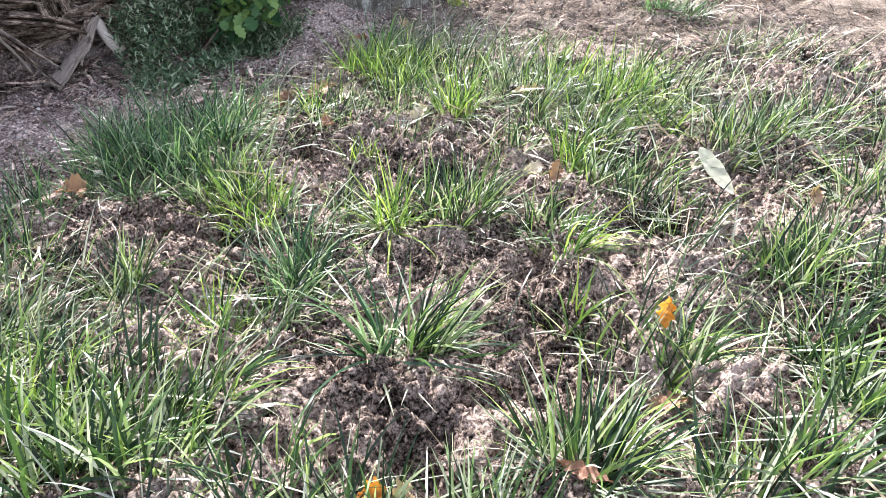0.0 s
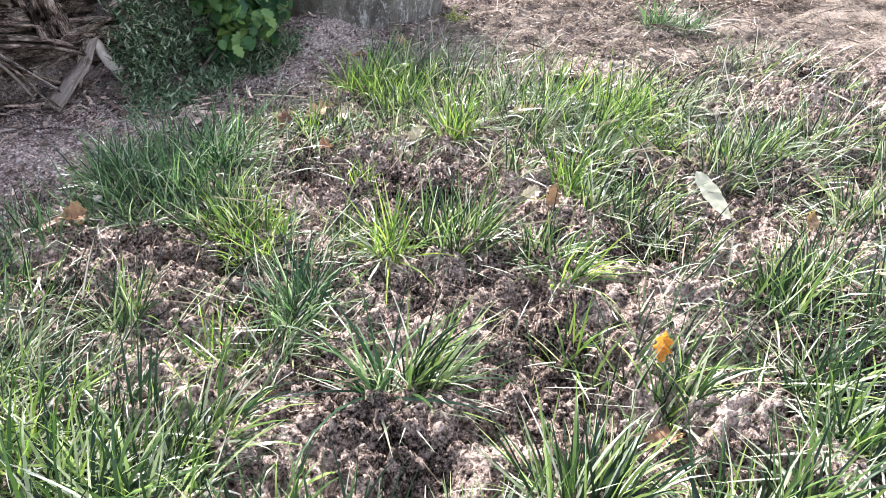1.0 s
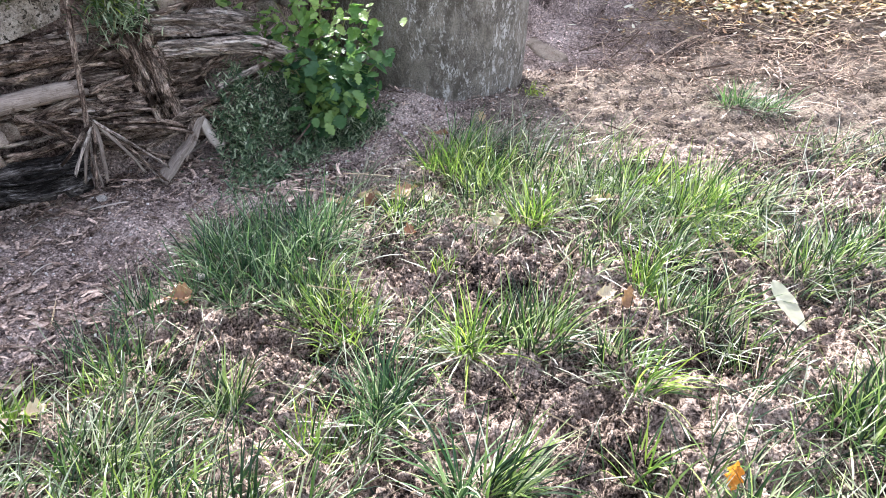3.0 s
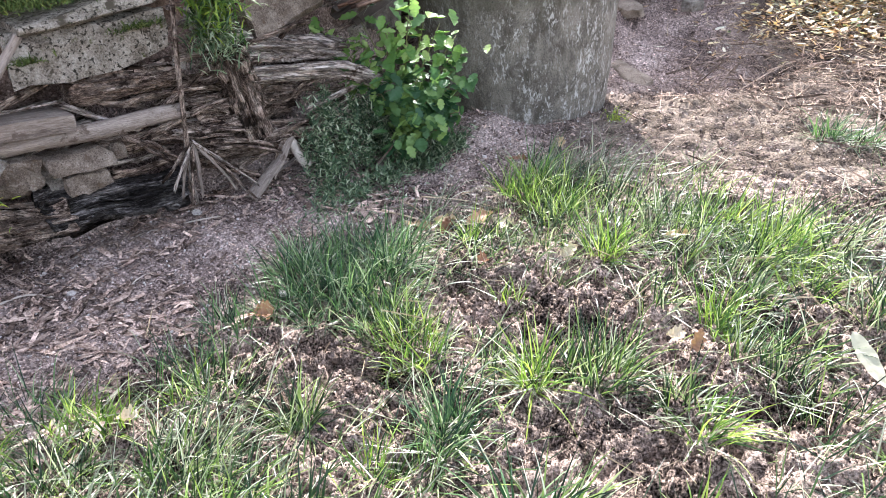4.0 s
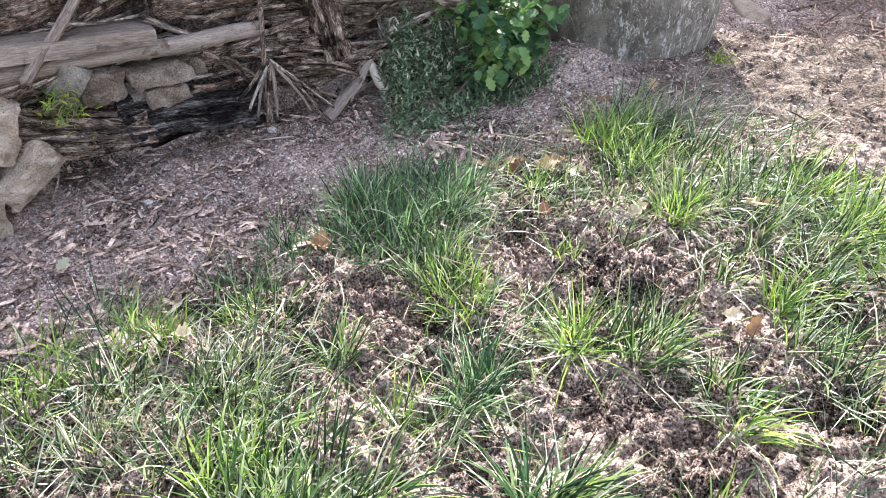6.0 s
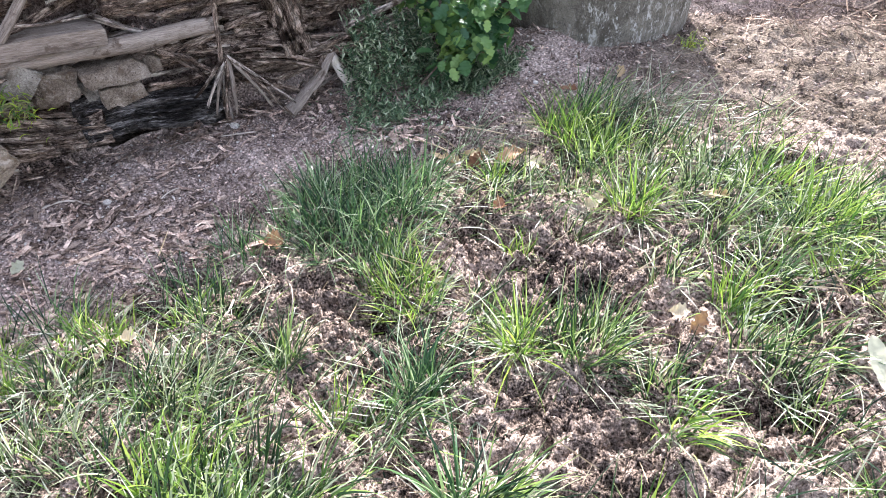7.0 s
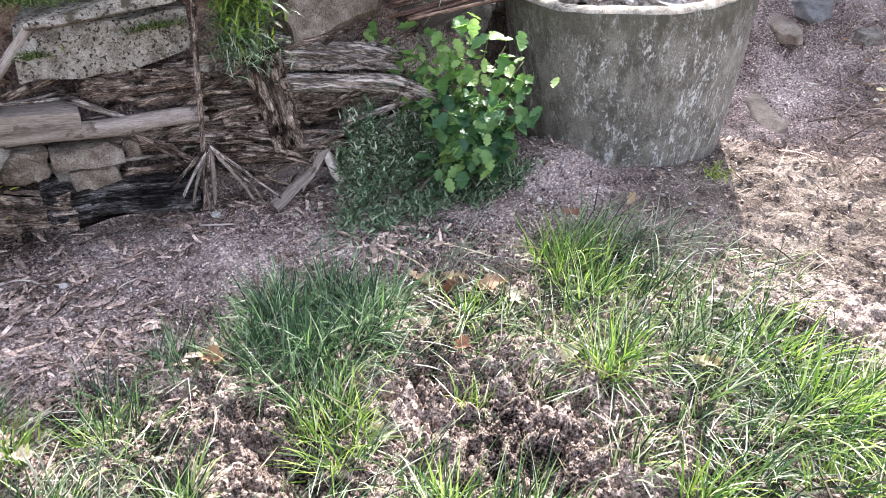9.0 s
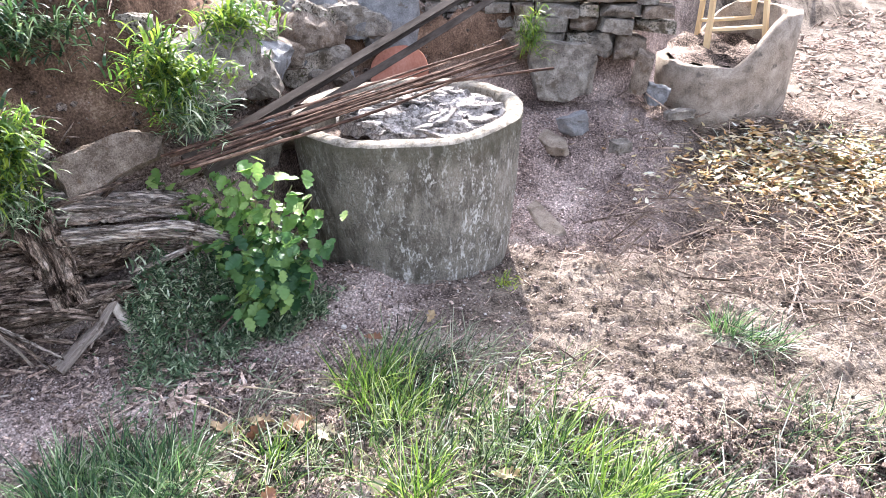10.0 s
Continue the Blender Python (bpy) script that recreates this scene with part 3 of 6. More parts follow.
def concrete_ring():
    segs = 160
    prof = [(0, RING_R0 - 0.01, "o"), (0.03, RING_R0, "o")]
    prof += [(h, RING_R0 + (RING_R1 - RING_R0) * (h / 0.755) ** 0.9, "o") for h in np.linspace(0.08, 0.72, 12)]
    prof += [(0.748, RING_R1 - 0.001, "r"), (0.759, RING_R1 - 0.01, "r"), (0.764, RING_R1 - 0.03, "r"), (0.763, RING_R1 - 0.05, "r"), (0.758, RING_R1 - 0.07, "r"), (0.744, RING_R1 - 0.082, "r"), (0.65, RING_R1 - 0.09, "r"), (0.5, RING_R1 - 0.095, "r")]
    def lathe(pr, mat, name):
        v, f = [], []
        for h, r, _ in pr:
            for j in range(segs):
                a = 2 * np.pi * j / segs
                w = 0.006 * (vnoise(a * 5, h * 9) - 0.5) + (0.016 * (vnoise(a * 2.5 + 3, h * 30) - 0.5) + 0.006 * (vnoise(a * 12, h * 90) - 0.5) if h > 0.735 else 0)
                hz = h + (0.016 * (vnoise(a * 2.2, 3.3) - 0.5) + 0.006 * (vnoise(a * 13, 7.7 + h * 60) - 0.5) if h > 0.735 else 0)
                v.append((np.cos(a) * (r + w), np.sin(a) * (r + w), hz))
        for i in range(len(pr) - 1):
            for j in range(segs):
                a, b = i * segs + j, i * segs + (j + 1) % segs
                f.append((a, b, b + segs, a + segs))
        return mesh_of(name, v, f, mat)
    e = thing("concrete_ring", None, "stained grey concrete well ring half sunk in soil", "concrete ring", m=Matrix.Translation(RING_C) @ Euler((0.045, -0.02, 0)).to_matrix().to_4x4())
    k = next(i for i, q in enumerate(prof) if q[2] == "r")
    part("body", lathe(prof[:k + 1], CONCRETE, "body"), e)
    part("rim", lathe(prof[k:], RIM, "rim"), e, "pale sunlit rounded rim of bare concrete")
    fill, ff = [(0, 0, 0.62)], []
    for j in range(40):
        a = 2 * np.pi * j / 40
        fill.append((np.cos(a) * 0.45, np.sin(a) * 0.45, 0.6 + 0.02 * vnoise(j, 2.0)))
        ff.append((0, j + 1, (j + 1) % 40 + 1))
    part("soil_fill", mesh_of("soil_fill", fill, ff, CLOD), e, "dark soil inside the ring")


concrete_ring()


def flake_heap():
    e = thing("rubble_heap", None, "heap of pale flaky broken stone lying in the ring", "rubble", m=Matrix.Translation((-0.44, 3.965, 0.612)))
    shapes = [stone_mesh("flake", (0.16, 0.11, 0.016 + 0.004 * (i % 3)), FLAKE, 900 + i, 9, 0.02, box_template(6)) for i in range(9)]
    r = np.random.default_rng(5)
    v, f, k = [], [], 56
    for i in range(26):
        for j in range(k):
            a, d = 2 * np.pi * j / k, 0.42 * i / 25
            x, y = np.cos(a) * d * 1.05, np.sin(a) * d * 0.85
            crag = 0.08 * (0.45 - cells(x * 13 + 3, y * 18 + 3)) + 0.045 * (0.5 - cells(x * 34, y * 46))
            v.append((x, y, 0.135 * (1 - (d / 0.44) ** 4) + float(np.ravel(crag)[0])))
    for i in range(25):
        for j in range(k):
            a, b = i * k + j, i * k + (j + 1) % k
            f.append((a, b, b + k, a + k))
    part("rubble_core", mesh_of("rubble_core", v, f, FLAKE, False), e, "crumbled pale rubble under the flakes")
    for i in range(210):
        a, d = r.uniform(0, 2 * np.pi), 0.38 * math.sqrt(r.random())
        x, y = np.cos(a) * d * 1.05, np.sin(a) * d * 0.85
        z = 0.14 * (1 - (d / 0.44) ** 4) + r.uniform(-0.012, 0.012)
        part("flake", shapes[i % 9], e, "", pose(x, y, z, r.normal() * 9, r.normal() * 9 - 3, r.uniform(0, 360)) @ Matrix.Scale(r.uniform(0.3, 1.0), 4))


flake_heap()


def rods():
    r = np.random.default_rng(11)
    for i in range(15):
        u, v = i / 14, r.random()
        a = Vector((-1.16 + 0.14 * u + 0.04 * r.random(), 2.87 + 0.16 * r.random(), 0.745 + 0.03 * r.random() - 0.04 * u))
        b = Vector((-0.2 + 0.12 * r.random(), 4.31 + 0.13 * (1 - 0.6 * u - 0.4 * v), 0.855 + 0.1 * (1 - 0.6 * u - 0.4 * v) + 0.012 * r.random()))
        me = log_mesh("iron_rod", (b - a).length, 0.0045 + 0.003 * r.random(), 0.0045 + 0.003 * r.random(), RUST, 300 + i, (0.018 * r.normal(), 0.016 * r.normal()), 4, 0.25, 1, 24, 8, 0)
        thing("iron_rod", me, "thin rusty iron rod in a bundle across the ring", "rod", "bundle of rods", m=along(a, b))
    me = log_mesh("iron_rod", 1.3, 0.008, 0.007, RUST, 330, (0, 0.01), 4, 0.1, 1, 14, 8, 0)
    thing("iron_rod", me, "thin rusty iron rod reaching beyond the ring", "rod", "bundle of rods", m=along((-0.95, 3.62, 0.77), (0.09, 4.38, 0.845)))


rods()


def rail(p0, p1, w, h, mat, label, twist):
    """A long channel section: web and two flanges."""
    d = Vector(p1) - Vector(p0)
    L, t = d.length, 0.006
    prof = [(-w / 2, 0), (w / 2, 0), (w / 2, h), (w / 2 - t, h), (w / 2 - t, t), (-w / 2 + t, t), (-w / 2 + t, h), (-w / 2, h)]
    n = 10
    v = [(L * i / n, y, z + 0.004 * math.sin(3 * i / n)) for i in range(n + 1) for y, z in prof]
    f = [(8 * i + j, 8 * i + (j + 1) % 8, 8 * i + 8 + (j + 1) % 8, 8 * i + 8 + j) for i in range(n) for j in range(8)]
    f += [tuple(range(8))[::-1], tuple(8 * n + j for j in range(8))]
    thing("metal_rail", mesh_of("metal_rail", v, f, mat, False), label, "rail", "metal rails", m=along(p0, p1, twist))


rail((-1.22, 3.13, 0.66), (-0.42, 4.95, 1.19), 0.05, 0.035, IRON, "long grey iron channel leaning on the bank", 2.2)
rail((-1.10, 3.10, 0.64), (-0.33, 4.9, 1.13), 0.055, 0.035, IRON, "long weathered iron channel beside another", 2.6)


def clay_tile():
    v, f, n = [], [], 22
    for s in (0, 1):
        for i in range(n + 1):
            a = math.pi * i / n
            x, z = 0.17 * math.cos(a), 0.16 * math.sin(a) ** 0.8
            yb = 0.05 * (1 - (x / 0.17) ** 2)
            v += [(x, yb + 0.018 * s, z), (x, yb + 0.018 * s, -0.05)]
    m = 2 * (n + 1)
    for i in range(n):
        a = 2 * i
        f += [(a, a + 1, a + 3, a + 2), (m + a + 2, m + a + 3, m + a + 1, m + a), (a, a + 2, m + a + 2, m + a)]
    thing("clay_tile", mesh_of("clay_tile", v, f, TERRA), "round-topped terracotta tile propped behind the rods", "tile", m=pose(-0.80, 4.62, 0.72, -14, -8, 5))


clay_tile()


# ---- the timber and stone pile along the bank ----
def W(s, z, out=0.0):
    """A point of the pile's face: metres along it, height, metres in front of it."""
    return Vector((-1.6 + 0.555 * s + 0.832 * out, 2.3 + 0.832 * s - 0.555 * out, z))


WALL_TURN = math.degrees(math.atan2(0.832, 0.555))


def timber(name, s0, z0, s1, z1, r0, r1, mat, seed, label, category, out0=0.0, out1=None, **kw):
    p0, p1 = W(s0, z0, out0), W(s1, z1, out0 if out1 is None else out1)
    me = log_mesh(name, (p1 - p0).length, r0, r1, mat, seed, **kw)
    return thing(name, me, label, category, "timber pile", m=along(p0, p1))


def plank(name, s0, z0, s1, z1, w, h, mat, seed, label, out=0.0):
    p0, p1 = W(s0, z0, out), W(s1, z1, out)
    me = stone_mesh(name, ((p1 - p0).length, w, h), mat, seed, 3, 0.03)
    return thing(name, me, label, "plank", "timber pile", m=along(p0, p1) @ Matrix.Translation(((p1 - p0).length / 2, 0, 0)))


def stone(s, z, size, mat, seed, label, out=0.0, turn=(0, 0, 0), category="stone", group="stones in the pile"):
    me = stone_mesh("stone", size, mat, seed, 7, 0.02)
    p = W(s, z, out)
    return thing("stone", me, label, category, group, m=pose(p.x, p.y, p.z, turn[0], turn[1], WALL_TURN + turn[2]))


timber("old_log", -0.5, 0.255, 0.0, 0.21, 0.066, 0.055, WOOD_BLACK, 21, "blackened rotting log at the foot of the pile", "log", 0.035, 0.04, bend=(0.02, -0.02), rough=0.65, ridges=34, rings=110, segs=110, flat=0.95)
timber("old_log", -1.0, 0.37, -0.42, 0.235, 0.062, 0.05, WOOD_BROWN, 38, "fibrous brown rotten log beside a black one", "log", 0.03, 0.06, bend=(0.02, -0.03), rough=0.6, ridges=26, rings=90, segs=90)
timber("round_pole", -0.9, 0.522, 0.07, 0.468, 0.034, 0.03, WOOD_POLE, 22, "smooth weathered grey pole in the pile", "pole", 0.05, 0.05, rough=0.08, bend=(0, 0.008))
plank("plank", -0.84, 0.6, -0.315, 0.55, 0.16, 0.056, WOOD_POLE, 23, "short grey sawn plank end in the pile", 0.02)
timber("old_log", -0.3, 0.615, 0.1, 0.59, 0.045, 0.042, WOOD_BROWN, 24, "brown decayed log under a lichened slab", "log", 0.0, 0.0, rough=0.35, ridges=12, rings=60, segs=54)
timber("old_log", -0.3, 0.42, 0.3, 0.36, 0.042, 0.04, WOOD_BROWN, 25, "thin brown log low in the pile", "log", -0.02, 0.0, rough=0.2)
timber("old_log", 0.1, 0.29, 0.6, 0.22, 0.06, 0.05, WOOD_BROWN, 26, "rotten brown log splitting along the grain", "log", -0.04, -0.01, rough=0.25)
timber("old_log", 0.34, 0.525, 1.12, 0.275, 0.034, 0.027, WOOD_GREY, 27, "crooked grey log with a broken downturned end", "log", 0.02, 0.13, bend=(0.0, 0.07), rough=0.42, ridges=14, rings=80, segs=64)
timber("old_log", 0.38, 0.635, 0.83, 0.53, 0.054, 0.045, WOOD_GREY, 28, "silvery splintered log on the pile", "log", -0.04, 0.0, rough=0.45, ridges=16, rings=70, segs=64, ragged=0.16)
timber("old_log", 0.14, 0.43, 0.6, 0.4, 0.08, 0.075, WOOD_BROWN, 29, "crumbling brown log with cracked bark", "log", -0.09, -0.07, rough=0.4, ridges=14, rings=60, segs=60)
timber("old_log", -1.35, 0.62, -0.5, 0.7, 0.05, 0.05, WOOD_BROWN, 30, "brown log lying in the bank", "log", -0.06, -0.04, rough=0.2)
timber("old_log", -1.3, 0.55, -0.75, 0.5, 0.045, 0.04, WOOD_GREY, 31, "grey log end beside the stones", "log", -0.02, 0.0, rough=0.2)
timber("stump", 0.36, 0.28, 0.3, 0.62, 0.034, 0.055, WOOD_BROWN, 32, "furrowed rotten stump with peeling bark", "stump", 0.04, 0.03, rough=0.9, ridges=22, rings=90, segs=90, ragged=0.15)
timber("leaning_stick", -0.74, 0.5, -0.36, 0.86, 0.02, 0.014, WOOD_POLE, 33, "bare forked stick leaning on the pile", "stick", 0.1, 0.03, rough=0.15)
timber("split_stick", 0.52, 0.255, 0.25, 0.05, 0.02, 0.036, WOOD_POLE, 34, "weathered split stick with a broad foot", "stick", 0.03, 0.07, flat=0.6, rough=0.25, bend=(0, -0.012))
timber("split_stick", 0.47, 0.235, 0.37, 0.09, 0.013, 0.017, WOOD_BROWN, 35, "small dark split stick", "stick", 0.03, 0.05, rough=0.2)
timber("pale_stub", 0.495, 0.225, 0.545, 0.1, 0.021, 0.024, WOOD_PALE, 36, "pale broken branch stub", "stick", 0.03, 0.06, rough=0.15)
timber("iron_bar", 0.12, 0.98, 0.012, 0.17, 0.009, 0.01, WOOD_BROWN, 37, "upright brown rusted bar driven into the ground", "bar", 0.09, 0.07, rough=0.15, rings=16, segs=8)


def split_root():
    """Fan of torn root fibres at the foot of the bar."""
    e = thing("torn_root", None, "fan of torn grey root fibres", "root", m=Matrix.Translation(W(0.06, 0.36, 0.07)))
    feet = [(-0.07, 0.21), (-0.04, 0.17), (-0.015, 0.14), (0.01, 0.13), (0.035, 0.15), (0.25, 0.07), (0.22, 0.1), (0.18, 0.13), (-0.1, 0.26), (0.27, 0.12)]
    base = W(0.06, 0.36, 0.07)
    for i, (s, z) in enumerate(feet):
        p = W(s, z, 0.12) - base
        me = log_mesh("root_strand", p.length, 0.011, 0.006, (WOOD_GREY, WOOD_POLE, WOOD_BROWN)[i % 3], 60 + i, (0.008 * (-1) ** i, 0.006), 5, 0.3, 0.7, 16, 9, 0.1)
        part("root_strand", me, e, "", along((0, 0, 0), p))
    for i, (s0, z0, s1, z1) in enumerate([(-0.17, 0.44, -0.02, 0.29), (-0.12, 0.4, 0.02, 0.3), (0.12, 0.33, 0.4, 0.24), (0.16, 0.3, 0.42, 0.2), (0.1, 0.37, 0.3, 0.33)]):
        a, b = W(s0, z0, 0.05) - base, W(s1, z1, 0.07) - base
        part("splinter", log_mesh("splinter", (b - a).length, 0.02, 0.012, WOOD_BROWN, 80 + i, (0.01, 0.01), 6, 0.35, 0.6, 14, 10, 0.15), e, "brown splintered wood", along(a, b))


split_root()


def splinters():
    r = np.random.default_rng(88)
    shapes = [log_mesh("splinter", 0.22 + 0.05 * i, 0.013 + 0.003 * (i % 3), 0.007, (WOOD_GREY, WOOD_BROWN, WOOD_BROWN)[i % 3], 600 + i, (0.01, 0.012), 6, 0.4, 0.6, 18, 14, 0.2) for i in range(6)]
    for i in range(75):
        s, z = r.uniform(-1.2, 0.6), r.uniform(0.1, 0.68)
        if s > 0.25:
            z = min(z, 0.42)
        if s < 0 and z < 0.3:
            z += 0.25
        p = W(s, z, r.uniform(-0.06, 0.05))
        q = W(s + 1, z + r.normal() * 0.25, r.normal() * 0.15)
        thing("wood_splinter", shapes[i % 6], "broken splinter of old wood in the pile", "wood piece", "splinters in the pile", m=along(p, q, r.uniform(0, 6)) @ Matrix.Scale(r.uniform(0.6, 1.5), 4))


splinters()
stone(-0.19, 0.755, (0.53, 0.24, 0.165), LICHEN, 41, "long block of stone blotched with dark lichen", -0.06, (0, 2, 2))
stone(-0.14, 0.875, (0.5, 0.3, 0.05), LICHEN, 42, "thin mossy capping slab", -0.06, (3, -7, 0))
stone(-0.33, 0.405, (0.22, 0.16, 0.08), STONE_TAN, 43, "flat tan stone wedged between the timbers", 0.01, (0, 3, 0))
stone(-0.315, 0.328, (0.165, 0.15, 0.07), STONE_TAN, 44, "small tan stone wedged under another", 0.0)
stone(-0.53, 0.405, (0.14, 0.14, 0.125), STONE_TAN, 45, "angular tan stone among the timbers", 0.0, (6, 5, 12))
stone(-0.41, 0.36, (0.09, 0.12, 0.08), STONE, 46, "small grey stone in the pile", -0.03)
stone(-0.19, 0.395, (0.055, 0.08, 0.06), STONE_TAN, 47, "small pale stone in the pile", 0.0)
stone(-0.93, 0.40, (0.23, 0.2, 0.2), BOULDER, 348, "large tan boulder at the end of the pile", 0.05, (10, 20, 8))
stone(-0.85, 0.215, (0.24, 0.13, 0.11), BOULDER, 449, "grey wedge of stone leaning on a boulder", 0.1, (15, -35, 0))
stone(-1.06, 0.18, (0.2, 0.18, 0.24), BOULDER, 250, "large pale grey stone at the foot of the bank", 0.1, (5, 8, 20))
stone(-0.62, 0.46, (0.1, 0.03, 0.13), STONE, 51, "thin grey flake of stone", 0.06, (10, 40, 0))
stone(0.62, 0.745, (0.4, 0.12, 0.15), STONE_TAN, 52, "tilted brown-grey slab edge in the bank", -0.06, (-18, -13, 3))
stone(1.12, 0.98, (0.42, 0.3, 0.24), STONE, 53, "grey rock set in the bank", -0.3, (0, -20, 0))
stone(0.1, 0.64, (0.06, 0.06, 0.03), STONE, 54, "small flat stone chip", 0.02, (0, 30, 0))


def moss_cushion(s, z, out, n, spread, seed):
    p = W(s, z, out)
    r = np.random.default_rng(seed)
    q = r.normal(size=(n, 2)) * np.array(spread)
    b = np.c_[0.555 * q[:, 0] + 0.832 * q[:, 1], 0.832 * q[:, 0] - 0.555 * q[:, 1], 0.012 * r.random(n)]
    v, f = blades(b, r.uniform(0.012, 0.035, n), r.uniform(0.003, 0.006, n), r.uniform(0, 6.28, n), r.uniform(0.1, 1.5, n), r.uniform(0, 1, n), r, 3)
    tagged(thing("moss", fast_mesh("moss", v, f, MOSS), "cushion of green moss on the stone slab", "moss", "moss on the slabs", m=Matrix.Translation(p)), kind="stuff")


for i, (s, z, o, n, sp) in enumerate([(-0.33, 0.905, -0.02, 1100, (0.1, 0.06)), (-0.1, 0.905, -0.03, 900, (0.1, 0.05)), (0.06, 0.9, 0.0, 350, (0.04, 0.03)), (-0.02, 0.79, 0.065, 260, (0.05, 0.01)), (-0.38, 0.75, 0.06, 200, (0.03, 0.01))]):
    moss_cushion(s, z, o, n, sp, 860 + i)


# ---- stones behind the ring, and the dry stone wall ----
def loose_stone(x, y, z, size, mat, seed, label, turn=(0, 0, 0), group="stones by the old wall"):
    thing("stone", stone_mesh("stone", size, mat, seed), label, "stone", group, m=pose(x, y, z, *turn))


loose_stone(-1.32, 4.6, 1.0, (0.34, 0.12, 0.42), STONE_BLUE, 101, "upright blue-grey slab in the bank", (-8, -6, 8))
loose_stone(-0.98, 4.85, 1.0, (0.44, 0.16, 0.36), STONE_BLUE, 102, "dark upright slab behind the rails", (-6, 4, 12))
loose_stone(-1.62, 4.1, 1.02, (0.6, 0.35, 0.2), LICHEN, 103, "grey lichened rock on the bank", (8, -18, 20))
loose_stone(-1.45, 3.75, 0.93, (0.4, 0.3, 0.16), LICHEN, 104, "low grey rock on the bank", (0, -14, 30))
loose_stone(0.03, 5.32, 0.64, (0.42, 0.2, 0.36), STONE, 105, "large flat-faced grey stone in the wall", (0, 4, 12))
loose_stone(0.17, 5.02, 0.4, (0.21, 0.13, 0.12), STONE_BLUE, 106, "loose blue-grey block on the soil", (0, -15, 18))
loose_stone(0.52, 5.36, 0.66, (0.11, 0.1, 0.27), STONE_TAN, 107, "upright wedge of stone under the wall", (0, 6, 0))
loose_stone(0.46, 4.95, 0.3, (0.12, 0.09, 0.08), STONE, 108, "small grey stone on the soil", (0, 0, 40))
loose_stone(0.78, 5.28, 0.43, (0.18, 0.1, 0.06), STONE, 109, "flat stone beside the broken ring", (0, -8, 15))
loose_stone(0.63, 5.4, 0.52, (0.14, 0.12, 0.14), STONE_BLUE, 110, "small blue-grey stone against the broken ring", (0, 10, 0))


def bank_rocks():
    r = np.random.default_rng(44)
    mats = (LICHEN, STONE, STONE_TAN, STONE_BLUE)
    for i in range(34):
        u = i / 33
        if u < 0.5:
            x, y = -1.2 + 0.1 * u, 3.3 + 2.0 * u
        else:
            x, y = -1.12 + 0.6 * (u - 0.5), 4.3 + 1.0 * (u - 0.5)
        z = r.uniform(0.45, 1.02)
        k = 0.3 * (z - 0.45)
        w = r.uniform(0.14, 0.32)
        loose_stone(x - k + r.uniform(-0.03, 0.03), y + k * 0.4, z, (w, w * 0.8, w * r.uniform(0.35, 0.8)), mats[i % 4], 1300 + i, "rough grey rock packed into the bank", (r.normal() * 8, r.normal() * 14, r.uniform(0, 180)), "rocks packed into the bank")
    for i in range(9):
        s = r.uniform(-1.1, 1.3)
        o = -r.uniform(0.2, 0.9)
        p = W(s, 0, o)
        w = r.uniform(0.08, 0.26)
        loose_stone(p.x, p.y, gz(p.x, p.y) + 0.1 * w, (w, w * 0.8, w * r.uniform(0.4, 0.8)), (STONE_TAN, LICHEN)[i % 2], 1400 + i, "rough stone half buried on the bank", (r.normal() * 10, r.normal() * 12, r.uniform(0, 180)), "stones on the bank")


bank_rocks()
loose_stone(-1.98, 2.12, 0.98, (0.2, 0.14, 0.16), TERRA, 120, "broken red brick lump on the bank", (5, -10, 50))


def dry_wall():
    e = thing("stone_wall", None, "old dry stone wall of flat grey stones", "wall", kind="structure", m=Matrix.Translation((-1.2, 5.3, 0)))
    r = np.random.default_rng(17)
    mats = (STONE, STONE_TAN, STONE, LICHEN)
    z = 0.7
    k = 0
    while z < 1.16:
        h = r.uniform(0.055, 0.1) if z > 0.7 else r.uniform(0.12, 0.17)
        s = -0.3 + r.uniform(0, 0.2)
        while s < 1.68:
            w = r.uniform(0.12, 0.32)
            p = (s + w / 2, 0.14 * (s / 1.95) + r.uniform(-0.03, 0.03) + 0.15, z + h / 2)
            part("stone", stone_mesh("stone", (w * 0.97, 0.24, h * 0.93), mats[k % 4], 1000 + k, 7), e, "", pose(*p, r.uniform(-3, 3), r.uniform(-3, 3), 5 + r.uniform(-5, 5)))
            s += w
            k += 1
        z += h


dry_wall()


